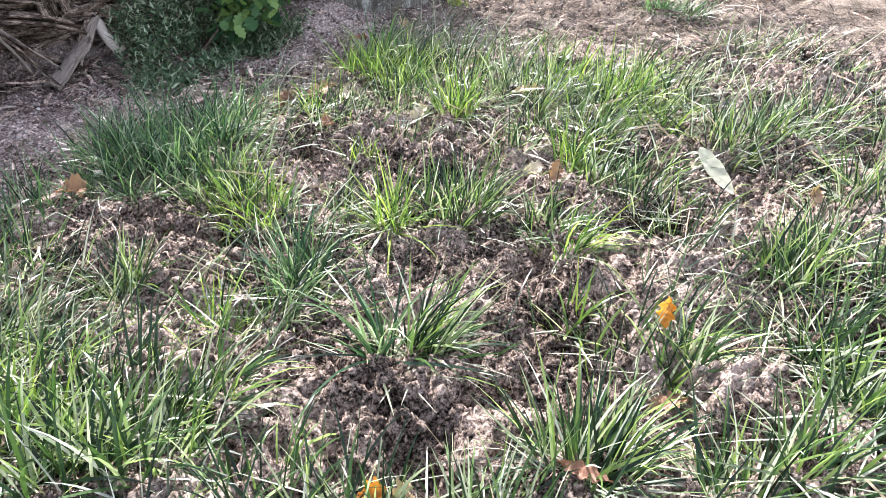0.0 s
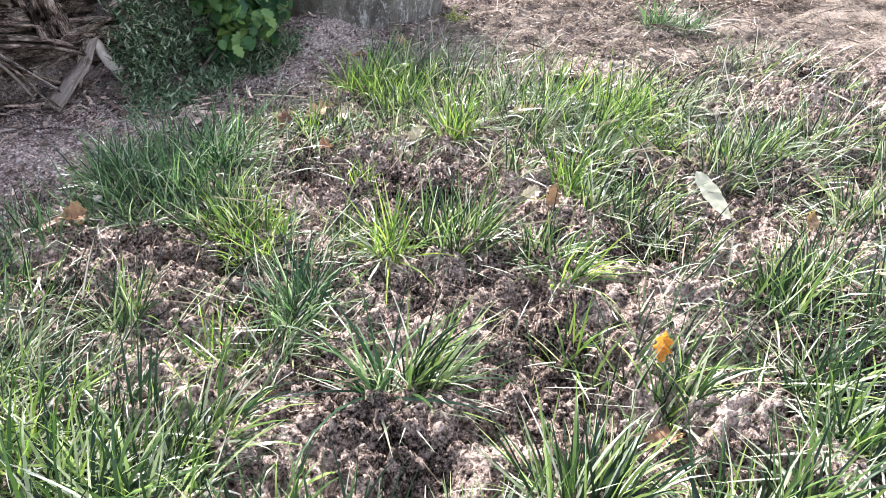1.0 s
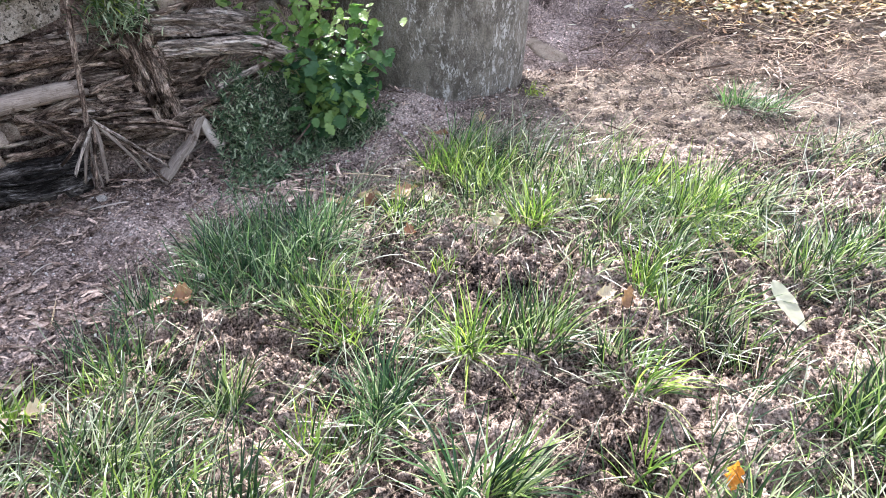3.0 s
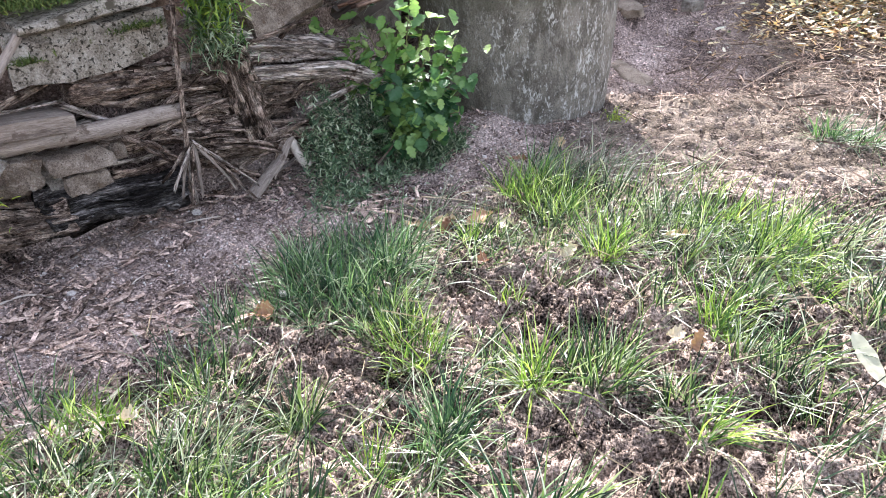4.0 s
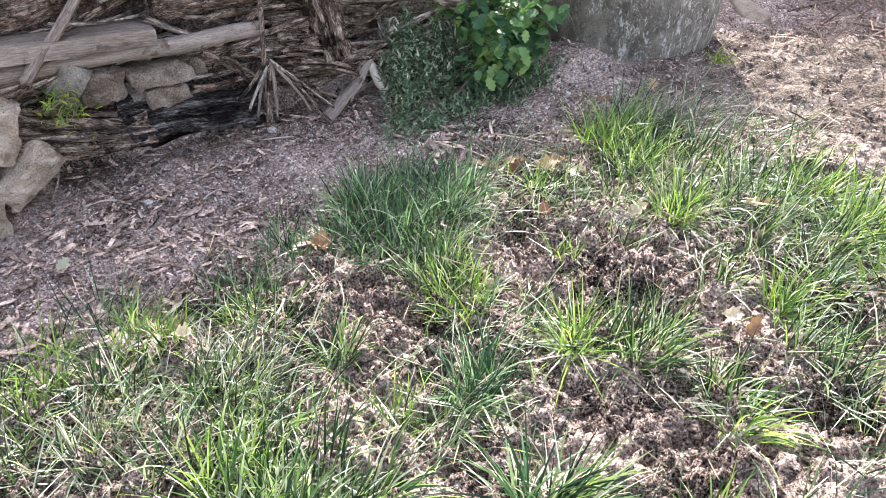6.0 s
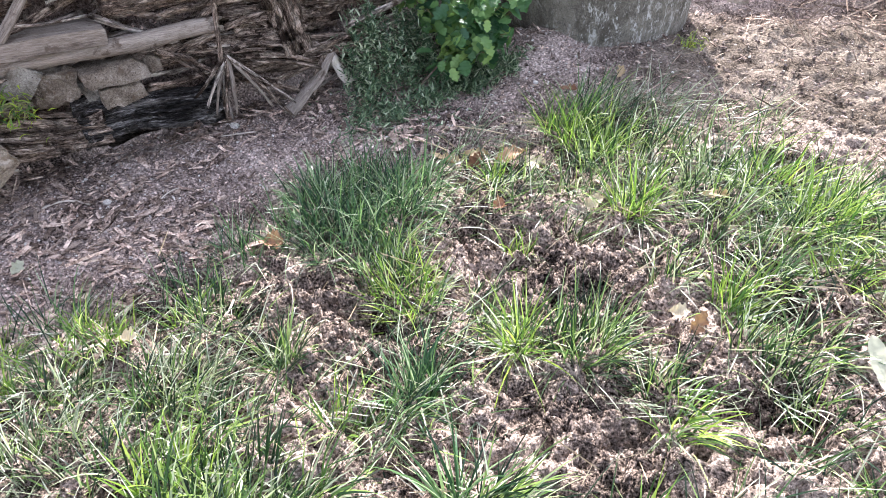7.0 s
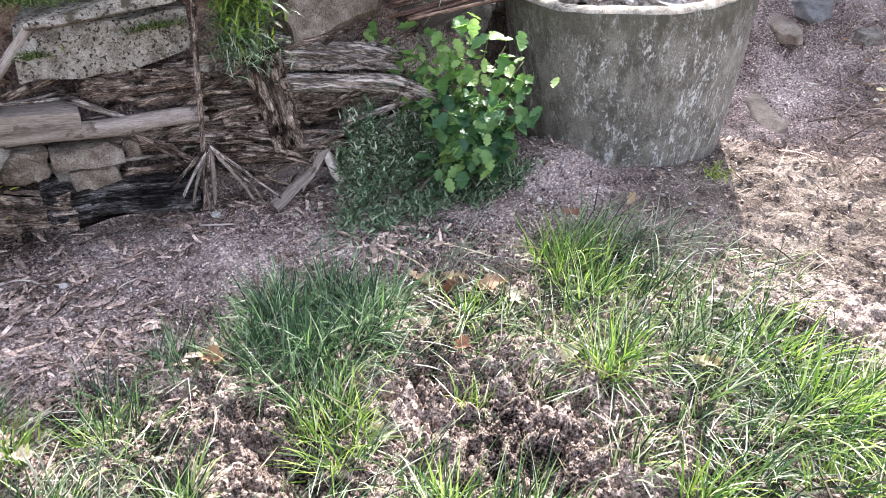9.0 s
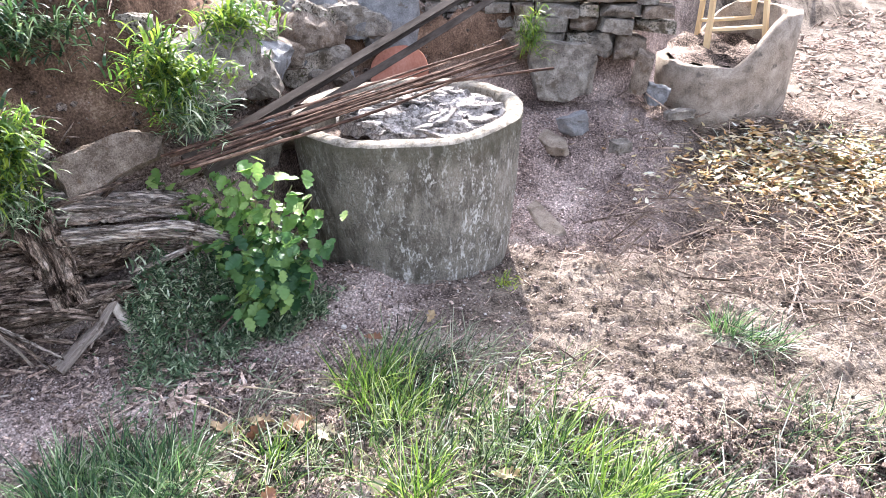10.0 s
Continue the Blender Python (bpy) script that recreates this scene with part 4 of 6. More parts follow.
def broken_ring():
    segs, cx, cy, cz = 72, 1.02, 5.8, 0.3
    v, f = [], []
    for rr, inner in ((0.42, 0), (0.355, 1)):
        for lev in range(5):
            for j in range(segs):
                a = 2 * np.pi * j / segs
                ca = math.cos(a + math.pi / 2)
                # high on its far and right side, broken away in front
                top = 0.38 + 0.3 * float(smooth(0.35, 0.75, math.cos(a - 0.35) * 0.5 + 0.5)) + 0.03 * vnoise(a * 4, 1.5)
                v.append((np.cos(a) * rr * (0.97 + 0.03 * lev / 4), np.sin(a) * rr * (0.97 + 0.03 * lev / 4), -0.05 + (top + 0.05) * lev / 4 + (0.02 * (vnoise(a * 12, rr * 30) - 0.5) if lev == 4 else 0)))
    for q in range(2):
        for i in range(4):
            for j in range(segs):
                a, b = q * 5 * segs + i * segs + j, q * 5 * segs + i * segs + (j + 1) % segs
                f.append((a, b, b + segs, a + segs) if q == 0 else (b, a, a + segs, b + segs))
    for j in range(segs):
        a, b = 4 * segs + j, 4 * segs + (j + 1) % segs
        f.append((a, b, b + 5 * segs, a + 5 * segs))
    e = thing("broken_concrete_ring", None, "broken concrete ring filled with dry litter", "concrete ring", m=Matrix.Translation((cx, cy, cz)))
    part("body", mesh_of("body", v, f, OLD), e)
    fill, ff = [], []
    for i in range(9):
        for j in range(32):
            a, d = 2 * np.pi * j / 32, 0.36 * i / 8
            x, y = np.cos(a) * d, np.sin(a) * d
            fill.append((x, y, 0.36 + 0.16 * (y + 0.3) + 0.06 * vnoise(x * 16 + 5, y * 16)))
    for i in range(8):
        for j in range(32):
            a, b = i * 32 + j, i * 32 + (j + 1) % 32
            ff.append((a, b, b + 32, a + 32))
    part("litter_fill", mesh_of("litter_fill", fill, ff, SOIL), e, "dry brown litter and soil")


broken_ring()


def wooden_stool():
    e = thing("wooden_stool", None, "light pine stool with a white seat board", "stool", m=pose(1.06, 5.98, 0.72, 6, -4, 10))
    def bar(a, b, w, mat, name, label=""):
        L = (Vector(b) - Vector(a)).length
        part(name, stone_mesh(name, (L, w, w * 0.8), mat, 5, 0, 0.02, BOX2), e, label, along(a, b) @ Matrix.Translation((L / 2, 0, 0)))
    for x in (-0.16, 0.16):
        for y in (-0.12, 0.12):
            bar((x * 1.15, y * 1.2, 0), (x, y, 0.4), 0.032, WOOD_NEW, "leg")
    for y in (-0.12, 0.12):
        bar((-0.17, y, 0.16), (0.17, y, 0.16), 0.024, WOOD_NEW, "stretcher")
    part("seat", stone_mesh("seat", (0.4, 0.32, 0.03), WHITE, 6, 0, 0.02, BOX2), e, "white painted seat board", pose(0, 0, 0.41))


wooden_stool()


# ---- grass tufts ----
def tuft(x, y, n, length, spread, lean=(0.3, 0.1), mat=None, width=0.0048, dry=0.2, droop=1.0, seed=0, label="tuft of long green grass in bare soil"):
    r = np.random.default_rng(5000 + seed)
    q = np.sqrt(r.random(n)) * spread
    a0 = r.uniform(0, 2 * np.pi, n)
    bx, by = x + np.cos(a0) * q, y + np.sin(a0) * q
    bz = ground_height(bx, by) - 0.008
    ox, oy = np.cos(a0) * q / spread * 0.55 + lean[0] + 0.45 * r.normal(size=n), np.sin(a0) * q / spread * 0.55 + lean[1] + 0.45 * r.normal(size=n)
    az = np.arctan2(oy, ox)
    tilt = np.clip(0.12 + 0.62 * np.hypot(ox, oy) * r.uniform(0.4, 1.5, n), 0.05, 1.3)
    lie = r.random(n) < 0.17
    tilt = np.where(lie, r.uniform(1.0, 1.5, n), tilt)
    curl = droop * r.uniform(0.0, 1.5, n) * (0.5 + tilt)
    ln = length * r.uniform(0.35, 1.15, n)
    wd = width * (0.92 if width < 0.006 else 0.85) * r.uniform(0.5, 1.25, n)
    v, f = blades(np.c_[bx - x, by - y, bz - gz(x, y)], ln, wd, az, tilt, curl, r)
    me = fast_mesh("grass_tuft", v, f, mat or GRASS)
    m = Matrix.Translation((x, y, gz(x, y)))
    k = max(3, int(n * dry))
    a1 = r.uniform(0, 2 * np.pi, k)
    v2, f2 = blades(np.c_[np.cos(a1) * spread * 0.8, np.sin(a1) * spread * 0.8, np.full(k, 0.002)], length * r.uniform(0.4, 0.9, k), width * r.uniform(0.5, 0.9, k), a1 + r.normal(size=k), r.uniform(1.1, 1.5, k), r.uniform(0, 0.3, k), r)
    t = thing("grass_tuft", me, label, "grass", "grass tufts", m=m)
    tagged(part("dry_grass", fast_mesh("dry_grass", v2, f2, GRASS_DRY), t, "faded dry blades lying flat"), kind="stuff")
    return t


DARKT = "dense dark green tuft of fine grass in shade"
LIMET = "bright yellow-green tuft of grass"
BROAD = "lush tuft of broad-bladed green grass"
FAINT = "thin faded tuft of grass lying over"
TUFTS = [
    # x, y, blades, length, spread, lean, material, width, label
    (-0.71, 1.34, 95, 0.21, 0.05, (0.1, 0.25), GRASS, 0.0050, ""),
    (-0.36, 1.25, 60, 0.2, 0.06, (0.5, 0.2), GRASS, 0.0048, ""),
    (-0.31, 1.38, 60, 0.19, 0.035, (0.0, 0.2), GRASS_DARK, 0.0048, ""),
    (-0.11, 1.09, 26, 0.24, 0.02, (-0.25, 0.3), GRASS_DARK, 0.0078, ""),
    (-0.03, 1.11, 85, 0.26, 0.04, (0.75, 0.3), GRASS, 0.0062, ""),
    (-0.13, 1.6, 95, 0.25, 0.05, (-0.05, 0.15), GRASS_LIME, 0.0046, LIMET),
    (0.04, 1.64, 190, 0.26, 0.09, (0.25, 0.2), GRASS, 0.0046, ""),
    (0.26, 1.56, 75, 0.2, 0.06, (0.35, 0.0), GRASS, 0.0046, ""),
    (0.31, 1.46, 60, 0.19, 0.05, (0.5, 0.0), GRASS_LIME, 0.0046, LIMET),
    (0.52, 1.7, 85, 0.19, 0.08, (0.2, 0.2), GRASS, 0.0044, ""),
    (-0.5, 1.68, 170, 0.19, 0.1, (-0.1, 0.15), GRASS_LIME, 0.0044, LIMET),
    (-0.62, 1.77, 170, 0.18, 0.1, (0.0, 0.15), GRASS, 0.0044, ""),
    (-0.9, 1.97, 210, 0.18, 0.11, (0.0, 0.1), GRASS_DARK, 0.0048, DARKT),
    (-0.72, 1.97, 190, 0.18, 0.11, (0.05, 0.1), GRASS_DARK, 0.0048, DARKT),
    (-0.8, 1.82, 130, 0.17, 0.1, (0.1, 0.05), GRASS_DARK, 0.0038, DARKT),
    (-0.86, 2.12, 170, 0.18, 0.1, (0.0, 0.1), GRASS_DARK, 0.0048, DARKT),
    (-0.7, 2.13, 150, 0.18, 0.1, (0.05, 0.1), GRASS_DARK, 0.0048, DARKT),
    (-1.0, 2.02, 110, 0.17, 0.09, (-0.05, 0.1), GRASS_DARK, 0.0048, DARKT),
    (-0.98, 1.82, 60, 0.17, 0.08, (-0.1, 0.05), GRASS_DARK, 0.0036, ""),
    (-1.08, 1.68, 60, 0.16, 0.08, (-0.1, 0.1), GRASS_DARK, 0.0036, ""),
    (-1.14, 1.46, 55, 0.15, 0.08, (0.0, 0.1), GRASS_DARK, 0.0036, FAINT),
    (0.38, 1.95, 90, 0.22, 0.06, (0.35, 0.25), GRASS_LIME, 0.0046, LIMET),
    (0.47, 2.05, 80, 0.2, 0.08, (0.3, 0.2), GRASS, 0.0044, ""),
    (0.84, 2.0, 110, 0.21, 0.08, (0.35, 0.2), GRASS, 0.0046, ""),
    (0.99, 2.08, 110, 0.21, 0.08, (0.35, 0.2), GRASS, 0.0046, ""),
    (1.18, 2.16, 110, 0.21, 0.1, (0.3, 0.15), GRASS, 0.0046, ""),
    (1.36, 2.0, 100, 0.21, 0.1, (0.3, 0.15), GRASS, 0.0046, ""),
    (0.9, 1.46, 100, 0.24, 0.06, (0.15, 0.3), GRASS, 0.0052, ""),
    (0.77, 1.36, 100, 0.24, 0.06, (0.25, 0.2), GRASS, 0.0052, ""),
    (0.97, 1.28, 90, 0.23, 0.08, (0.3, 0.1), GRASS, 0.0050, ""),
    (1.1, 1.68, 100, 0.23, 0.09, (0.2, 0.2), GRASS, 0.0048, ""),
    (0.74, 1.08, 90, 0.25, 0.06, (0.3, 0.2), GRASS, 0.0054, ""),
    (0.72, 0.93, 100, 0.24, 0.06, (0.35, 0.2), GRASS, 0.0054, ""),
    (0.46, 1.06, 75, 0.21, 0.045, (0.4, 0.3), GRASS, 0.0052, ""),
    (0.35, 1.12, 36, 0.21, 0.05, (0.2, 0.3), GRASS, 0.0050, ""),
    (0.27, 1.2, 22, 0.22, 0.03, (0.15, 0.3), GRASS_LIME, 0.0052, ""),
    (0.2, 0.83, 45, 0.24, 0.04, (-0.3, 0.4), GRASS, 0.0058, ""),
    (0.27, 0.82, 110, 0.25, 0.05, (0.6, 0.4), GRASS, 0.0056, ""),
    (-0.6, 0.83, 90, 0.26, 0.08, (0.1, 0.3), GRASS, 0.0085, BROAD),
    (-0.48, 0.86, 100, 0.24, 0.08, (0.2, 0.3), GRASS, 0.0075, BROAD),
    (-0.42, 0.98, 75, 0.23, 0.06, (0.55, 0.3), GRASS, 0.0062, BROAD),
    (-0.72, 0.9, 90, 0.24, 0.08, (0.0, 0.3), GRASS_LIME, 0.0080, BROAD),
    (-0.58, 0.97, 60, 0.21, 0.08, (0.2, 0.3), GRASS, 0.0066, BROAD),
    (-0.27, 0.77, 55, 0.2, 0.07, (0.1, 0.3), GRASS, 0.0058, ""),
    (-0.13, 0.73, 60, 0.2, 0.08, (0.2, 0.3), GRASS, 0.0056, ""),
    (0.02, 0.71, 60, 0.2, 0.08, (0.2, 0.3), GRASS, 0.0056, ""),
    (0.12, 0.7, 50, 0.2, 0.07, (0.3, 0.3), GRASS, 0.0056, ""),
    (0.47, 0.77, 70, 0.23, 0.06, (0.3, 0.4), GRASS, 0.0058, ""),
    (0.59, 0.8, 80, 0.23, 0.07, (0.4, 0.3), GRASS, 0.0056, ""),
    (-0.33, 2.74, 110, 0.2, 0.08, (0.15, 0.1), GRASS_LIME, 0.0044, LIMET),
    (-0.2, 2.66, 150, 0.2, 0.1, (0.1, 0.1), GRASS_LIME, 0.0044, LIMET),
    (-0.24, 2.88, 110, 0.18, 0.1, (0.3, 0.1), GRASS_DARK, 0.0042, DARKT),
    (-0.05, 2.95, 80, 0.2, 0.12, (0.5, 0.0), GRASS_DRY, 0.0036, FAINT),
    (-0.06, 2.6, 120, 0.18, 0.11, (0.2, 0.1), GRASS, 0.0044, ""),
    (0.08, 2.66, 100, 0.18, 0.11, (0.3, 0.05), GRASS, 0.0044, ""),
    (0.27, 2.57, 120, 0.19, 0.11, (0.2, 0.1), GRASS, 0.0044, ""),
    (0.43, 2.57, 120, 0.19, 0.1, (0.25, 0.1), GRASS_LIME, 0.0044, LIMET),
    (0.6, 2.4, 140, 0.22, 0.09, (0.3, 0.15), GRASS_LIME, 0.0046, LIMET),
    (0.76, 2.42, 110, 0.2, 0.1, (0.3, 0.1), GRASS, 0.0044, ""),
    (-0.18, 2.37, 60, 0.17, 0.08, (0.1, 0.1), GRASS, 0.0042, ""),
    (0.03, 2.26, 75, 0.22, 0.05, (0.1, 0.2), GRASS_LIME, 0.0046, LIMET),
    (0.1, 2.42, 80, 0.17, 0.1, (0.2, 0.1), GRASS, 0.0042, ""),
    (0.3, 2.32, 70, 0.18, 0.08, (0.3, 0.05), GRASS, 0.0042, ""),
    (0.5, 2.25, 80, 0.18, 0.1, (0.4, 0.05), GRASS, 0.0042, ""),
    (0.65, 2.15, 80, 0.2, 0.09, (0.3, 0.15), GRASS_LIME, 0.0044, ""),
    (0.58, 1.84, 90, 0.2, 0.08, (0.4, 0.1), GRASS, 0.0044, ""),
    (-0.44, 2.29, 36, 0.18, 0.035, (0.1, 0.1), GRASS_LIME, 0.0044, LIMET),
    (-0.36, 2.36, 24, 0.16, 0.04, (0.0, 0.1), GRASS, 0.0042, ""),
    (-0.62, 2.5, 30, 0.22, 0.06, (0.9, 0.0), GRASS_DRY, 0.0036, FAINT),
    (-0.97, 1.41, 70, 0.19, 0.09, (0.1, 0.2), GRASS, 0.0042, ""),
    (-0.9, 1.2, 90, 0.2, 0.09, (0.25, 0.2), GRASS_DRY, 0.0044, FAINT),
    (-0.93, 1.12, 80, 0.2, 0.09, (0.25, 0.2), GRASS, 0.0046, ""),
    (-0.76, 1.06, 70, 0.2, 0.09, (0.3, 0.2), GRASS, 0.0048, ""),
    (-1.28, 1.22, 80, 0.17, 0.09, (0.1, 0.1), GRASS_LIME, 0.0042, ""),
    (-1.25, 1.05, 90, 0.19, 0.09, (0.0, 0.2), GRASS, 0.0044, ""),
    (-1.46, 1.04, 70, 0.18, 0.09, (0.1, 0.2), GRASS_LIME, 0.0044, ""),
    (-1.42, 1.22, 60, 0.15, 0.09, (0.0, 0.1), GRASS_DARK, 0.0036, ""),
    (-1.06, 0.85, 70, 0.2, 0.1, (-0.1, 0.1), GRASS_DRY, 0.0040, FAINT),
    (-0.86, 0.9, 80, 0.2, 0.1, (0.2, 0.2), GRASS, 0.0050, ""),
    (0.98, 3.45, 90, 0.15, 0.06, (0.2, 0.0), GRASS_DARK, 0.0044, "lone dark green tuft of grass on bare soil"),
    (1.12, 3.42, 60, 0.15, 0.06, (0.4, 0.0), GRASS_DARK, 0.0044, "lone dark green tuft of grass on bare soil"),
    (-1.52, 0.89, 70, 0.15, 0.08, (0.15, 0.15), GRASS, 0.0044, ""),
    (-1.36, 0.88, 70, 0.16, 0.08, (0.15, 0.15), GRASS_LIME, 0.0044, ""),
    (-1.36, 0.97, 40, 0.17, 0.03, (0.15, 0.15), GRASS_LIME, 0.0044, ""),
    (-1.18, 1.04, 80, 0.16, 0.07, (0.15, 0.15), GRASS, 0.0044, ""),
    (-1.21, 1.22, 80, 0.15, 0.08, (0.15, 0.15), GRASS_LIME, 0.0044, ""),
    (-1.34, 0.71, 60, 0.16, 0.08, (0.15, 0.15), GRASS, 0.0044, ""),
    (-1.25, 0.76, 60, 0.15, 0.07, (0.15, 0.15), GRASS, 0.0044, ""),
    (-1.12, 0.85, 60, 0.16, 0.07, (0.15, 0.15), GRASS, 0.0044, ""),
    (-1.06, 1.38, 50, 0.15, 0.06, (0.15, 0.15), GRASS_LIME, 0.0044, ""),
    (-0.93, 1.09, 70, 0.18, 0.07, (0.15, 0.15), GRASS, 0.0044, ""),
    (-0.32, 1.32, 45, 0.18, 0.04, (0.15, 0.15), GRASS_DARK, 0.0044, ""),
    (-0.45, 1.21, 50, 0.16, 0.05, (0.15, 0.15), GRASS_LIME, 0.0044, ""),
    (0.2, 1.95, 45, 0.17, 0.06, (0.2, 0.15), GRASS, 0.0042, ""),
    (-0.25, 1.95, 30, 0.16, 0.05, (0.2, 0.15), GRASS_LIME, 0.0042, ""),
    (-0.28, 1.72, 40, 0.17, 0.05, (0.3, 0.1), GRASS, 0.0042, ""),
    (0.42, 1.78, 60, 0.19, 0.06, (0.3, 0.15), GRASS, 0.0044, ""),
    (0.3, 2.18, 45, 0.17, 0.06, (0.3, 0.1), GRASS, 0.0042, ""),
    (-0.1, 2.1, 35, 0.16, 0.05, (0.2, 0.1), GRASS, 0.0042, ""),
    (1.3, 1.35, 80, 0.22, 0.1, (0.2, 0.2), GRASS, 0.0048, ""),
    (0.62, 1.6, 55, 0.18, 0.08, (0.3, 0.1), GRASS, 0.0044, ""),
    (0.15, 2.08, 26, 0.16, 0.05, (0.4, 0.1), GRASS, 0.0042, ""),
]
for i, (x, y, n, ln, sp, le, ma, wd, lb) in enumerate(TUFTS):
    lush = 1.25 if y > 2.2 or ma is GRASS_DARK else 1.0
    tuft(x, y, int(n * (1.55 if wd > 0.006 else 1.4) * lush), ln * (1.12 if lush > 1 else 0.8), sp * (1.1 if lush > 1 else 1), le, ma, wd, droop=0.9 if lush > 1 else 0.75, seed=i, label=lb or "tuft of long green grass in bare soil")


def low_grass():
    """Thin low blades over the whole bed."""
    r = np.random.default_rng(77)
    n = 19000
    x, y = r.uniform(-1.75, 1.5, n), r.uniform(0.45, 3.1, n)
    dens = vnoise(x * 3.2 + 4, y * 3.2) + 0.25 * smooth(2.0, 2.5, y) - 0.6 * smooth(0.5, 1.1, -x + 0.5 * (y - 1.9) - 0.2)
    bare = np.exp(-((x + 0.12) ** 2 + (y - 0.97) ** 2) / 0.03) + np.exp(-((x - 0.05) ** 2 + (y - 1.4) ** 2) / 0.03) + np.exp(-((x - 0.75) ** 2 + (y - 1.6) ** 2) / 0.02) + np.exp(-((x - 0.2) ** 2 + (y - 2.1) ** 2) / 0.015)
    keep = dens - bare > r.uniform(0.42, 0.75, n)
    x, y = x[keep], y[keep]
    n = len(x)
    v, f = blades(np.c_[x, y, ground_height(x, y) - 0.005], r.uniform(0.05, 0.19, n), r.uniform(0.0018, 0.0042, n), r.normal(0.4, 1.3, n), r.uniform(0.5, 1.5, n), r.uniform(0, 0.6, n), r)
    half = len(f) // 5 * 17 // 20 * 5
    thing("low_grass", fast_mesh("low_grass", v[:half // 5 * 12], f[:half], GRASS), "thin low grass scattered over the soil", "grass", kind="stuff")
    thing("withered_grass", fast_mesh("withered_grass", v[half // 5 * 12:], f[half:] - half // 5 * 12, GRASS_DRY), "faded withered grass lying on the soil", "grass", kind="stuff")


low_grass()


# ---- clods, grit, chips and stalks on the soil ----
def scatter(name, template, mat, n, area, size, keep, label, category, seed, flat=(0.5, 1.0), sink=0.3, lift=0.0, power=2.5, jag=0.9, soft_shade=False):
    r = np.random.default_rng(seed)
    x, y = r.uniform(area[0], area[1], n), r.uniform(area[2], area[3], n)
    ok = keep(x, y, r)
    x, y = x[ok], y[ok]
    n = len(x)
    z = ground_height(x, y)
    v, f = template
    f = np.array(f)
    s = size[0] + (size[1] - size[0]) * r.random(n) ** power
    dims = np.c_[s, s * r.uniform(0.45, 1, n), s * r.uniform(*flat, n)]
    V = v[None] * dims[:, None] * 0.5
    V = V * (1 + jag * (r.random((n, len(v), 1)) - 0.5))
    a, b = r.uniform(0, 2 * np.pi, n), r.normal(0, 0.35, n)
    ca, sa, cb, sb = np.cos(a)[:, None], np.sin(a)[:, None], np.cos(b)[:, None], np.sin(b)[:, None]
    X, Y, Z = V[..., 0], V[..., 1], V[..., 2]
    X, Z = X * cb + Z * sb, -X * sb + Z * cb
    X, Y = X * ca - Y * sa, X * sa + Y * ca
    P = np.stack([X + x[:, None], Y + y[:, None], Z + (z + dims[:, 2] * (0.5 - sink) + lift)[:, None]], -1).reshape(-1, 3)
    Fc = (f[None] + (np.arange(n) * len(v))[:, None, None]).reshape(-1, f.shape[1])
    me = fast_mesh(name, P, Fc, mat)
    me.polygons.foreach_set("use_smooth", np.full(len(me.polygons), soft_shade))
    thing(name, me, label, category, kind="stuff")


def ico(k):
    bm = bmesh.new()
    bmesh.ops.create_icosphere(bm, subdivisions=k, radius=1)
    out = np.array([q.co[:] for q in bm.verts]), [[q.index for q in fc.verts] for fc in bm.faces]
    bm.free()
    return out


ICO, ICO2 = ico(1), ico(2)
STICKT = (np.array([[-1, -1, -1], [-1, 1, -1], [-1, 0, 1], [0, -1, -0.6], [0, 1, -0.6], [0, 0.1, 1.4], [1, -0.7, -1], [1, 0.7, -1], [1, 0, 0.8]], float),
          [(0, 1, 4, 3), (1, 2, 5, 4), (2, 0, 3, 5), (3, 4, 7, 6), (4, 5, 8, 7), (5, 3, 6, 8)])
CHIPT = (np.array([[-1, -0.4, -0.12], [1, -0.3, -0.12], [0.8, 0.4, -0.12], [-0.9, 0.3, -0.12], [-1, -0.4, 0.12], [1, -0.3, 0.12], [0.8, 0.4, 0.12], [-0.9, 0.3, 0.12]]),
         [(0, 3, 2, 1), (4, 5, 6, 7), (0, 1, 5, 4), (1, 2, 6, 5), (2, 3, 7, 6), (3, 0, 4, 7)])


def in_bed(x, y, r):
    m = smooth(-1.5, -1.0, x - 0.5 * (y - 1.6)) * (1 - smooth(2.7, 3.0, y))
    return (m > r.random(len(x))) & (vnoise(x * 6, y * 6 + 2) > r.uniform(0.05, 0.5, len(x)))


def in_yard(x, y, r):
    d = bank_distance(x, y)
    return (d < 0.0) & ((1 - smooth(-1.3, -0.9, x - 0.5 * (y - 1.6)) + smooth(2.4, 2.9, y)) > r.random(len(x)))


scatter("soil_clods", ICO, CLOD, 26000, (-1.5, 1.5, 0.45, 3.0), (0.004, 0.018), in_bed, "crumbly clods of dry brown soil", "soil", 201, (0.6, 1.0), 0.35, jag=0.7, soft_shade=True)
scatter("large_clods", ICO2, CLOD, 3000, (-1.3, 1.5, 0.5, 2.9), (0.012, 0.036), lambda x, y, r: in_bed(x, y, r) & (vnoise(x * 7 + 3, y * 7) > 0.42), "large broken lumps of dark garden soil", "soil", 211, (0.6, 0.9), 0.45, 0.0, 2.0, 0.55, True)
scatter("bark_litter", CHIPT, CHIP, 5200, (-2.4, -0.7, 0.7, 2.7), (0.02, 0.075), lambda x, y, r: in_yard(x, y, r) & (vnoise(x * 3 + 2, y * 3) > r.uniform(0.1, 0.7, len(x))) & (x < -1.0 + 0.35 * (y - 1.4)), "flat brown bark scraps and dead leaves", "leaf litter", 212, (0.15, 0.4), 0.1, 0.004, 2.0)
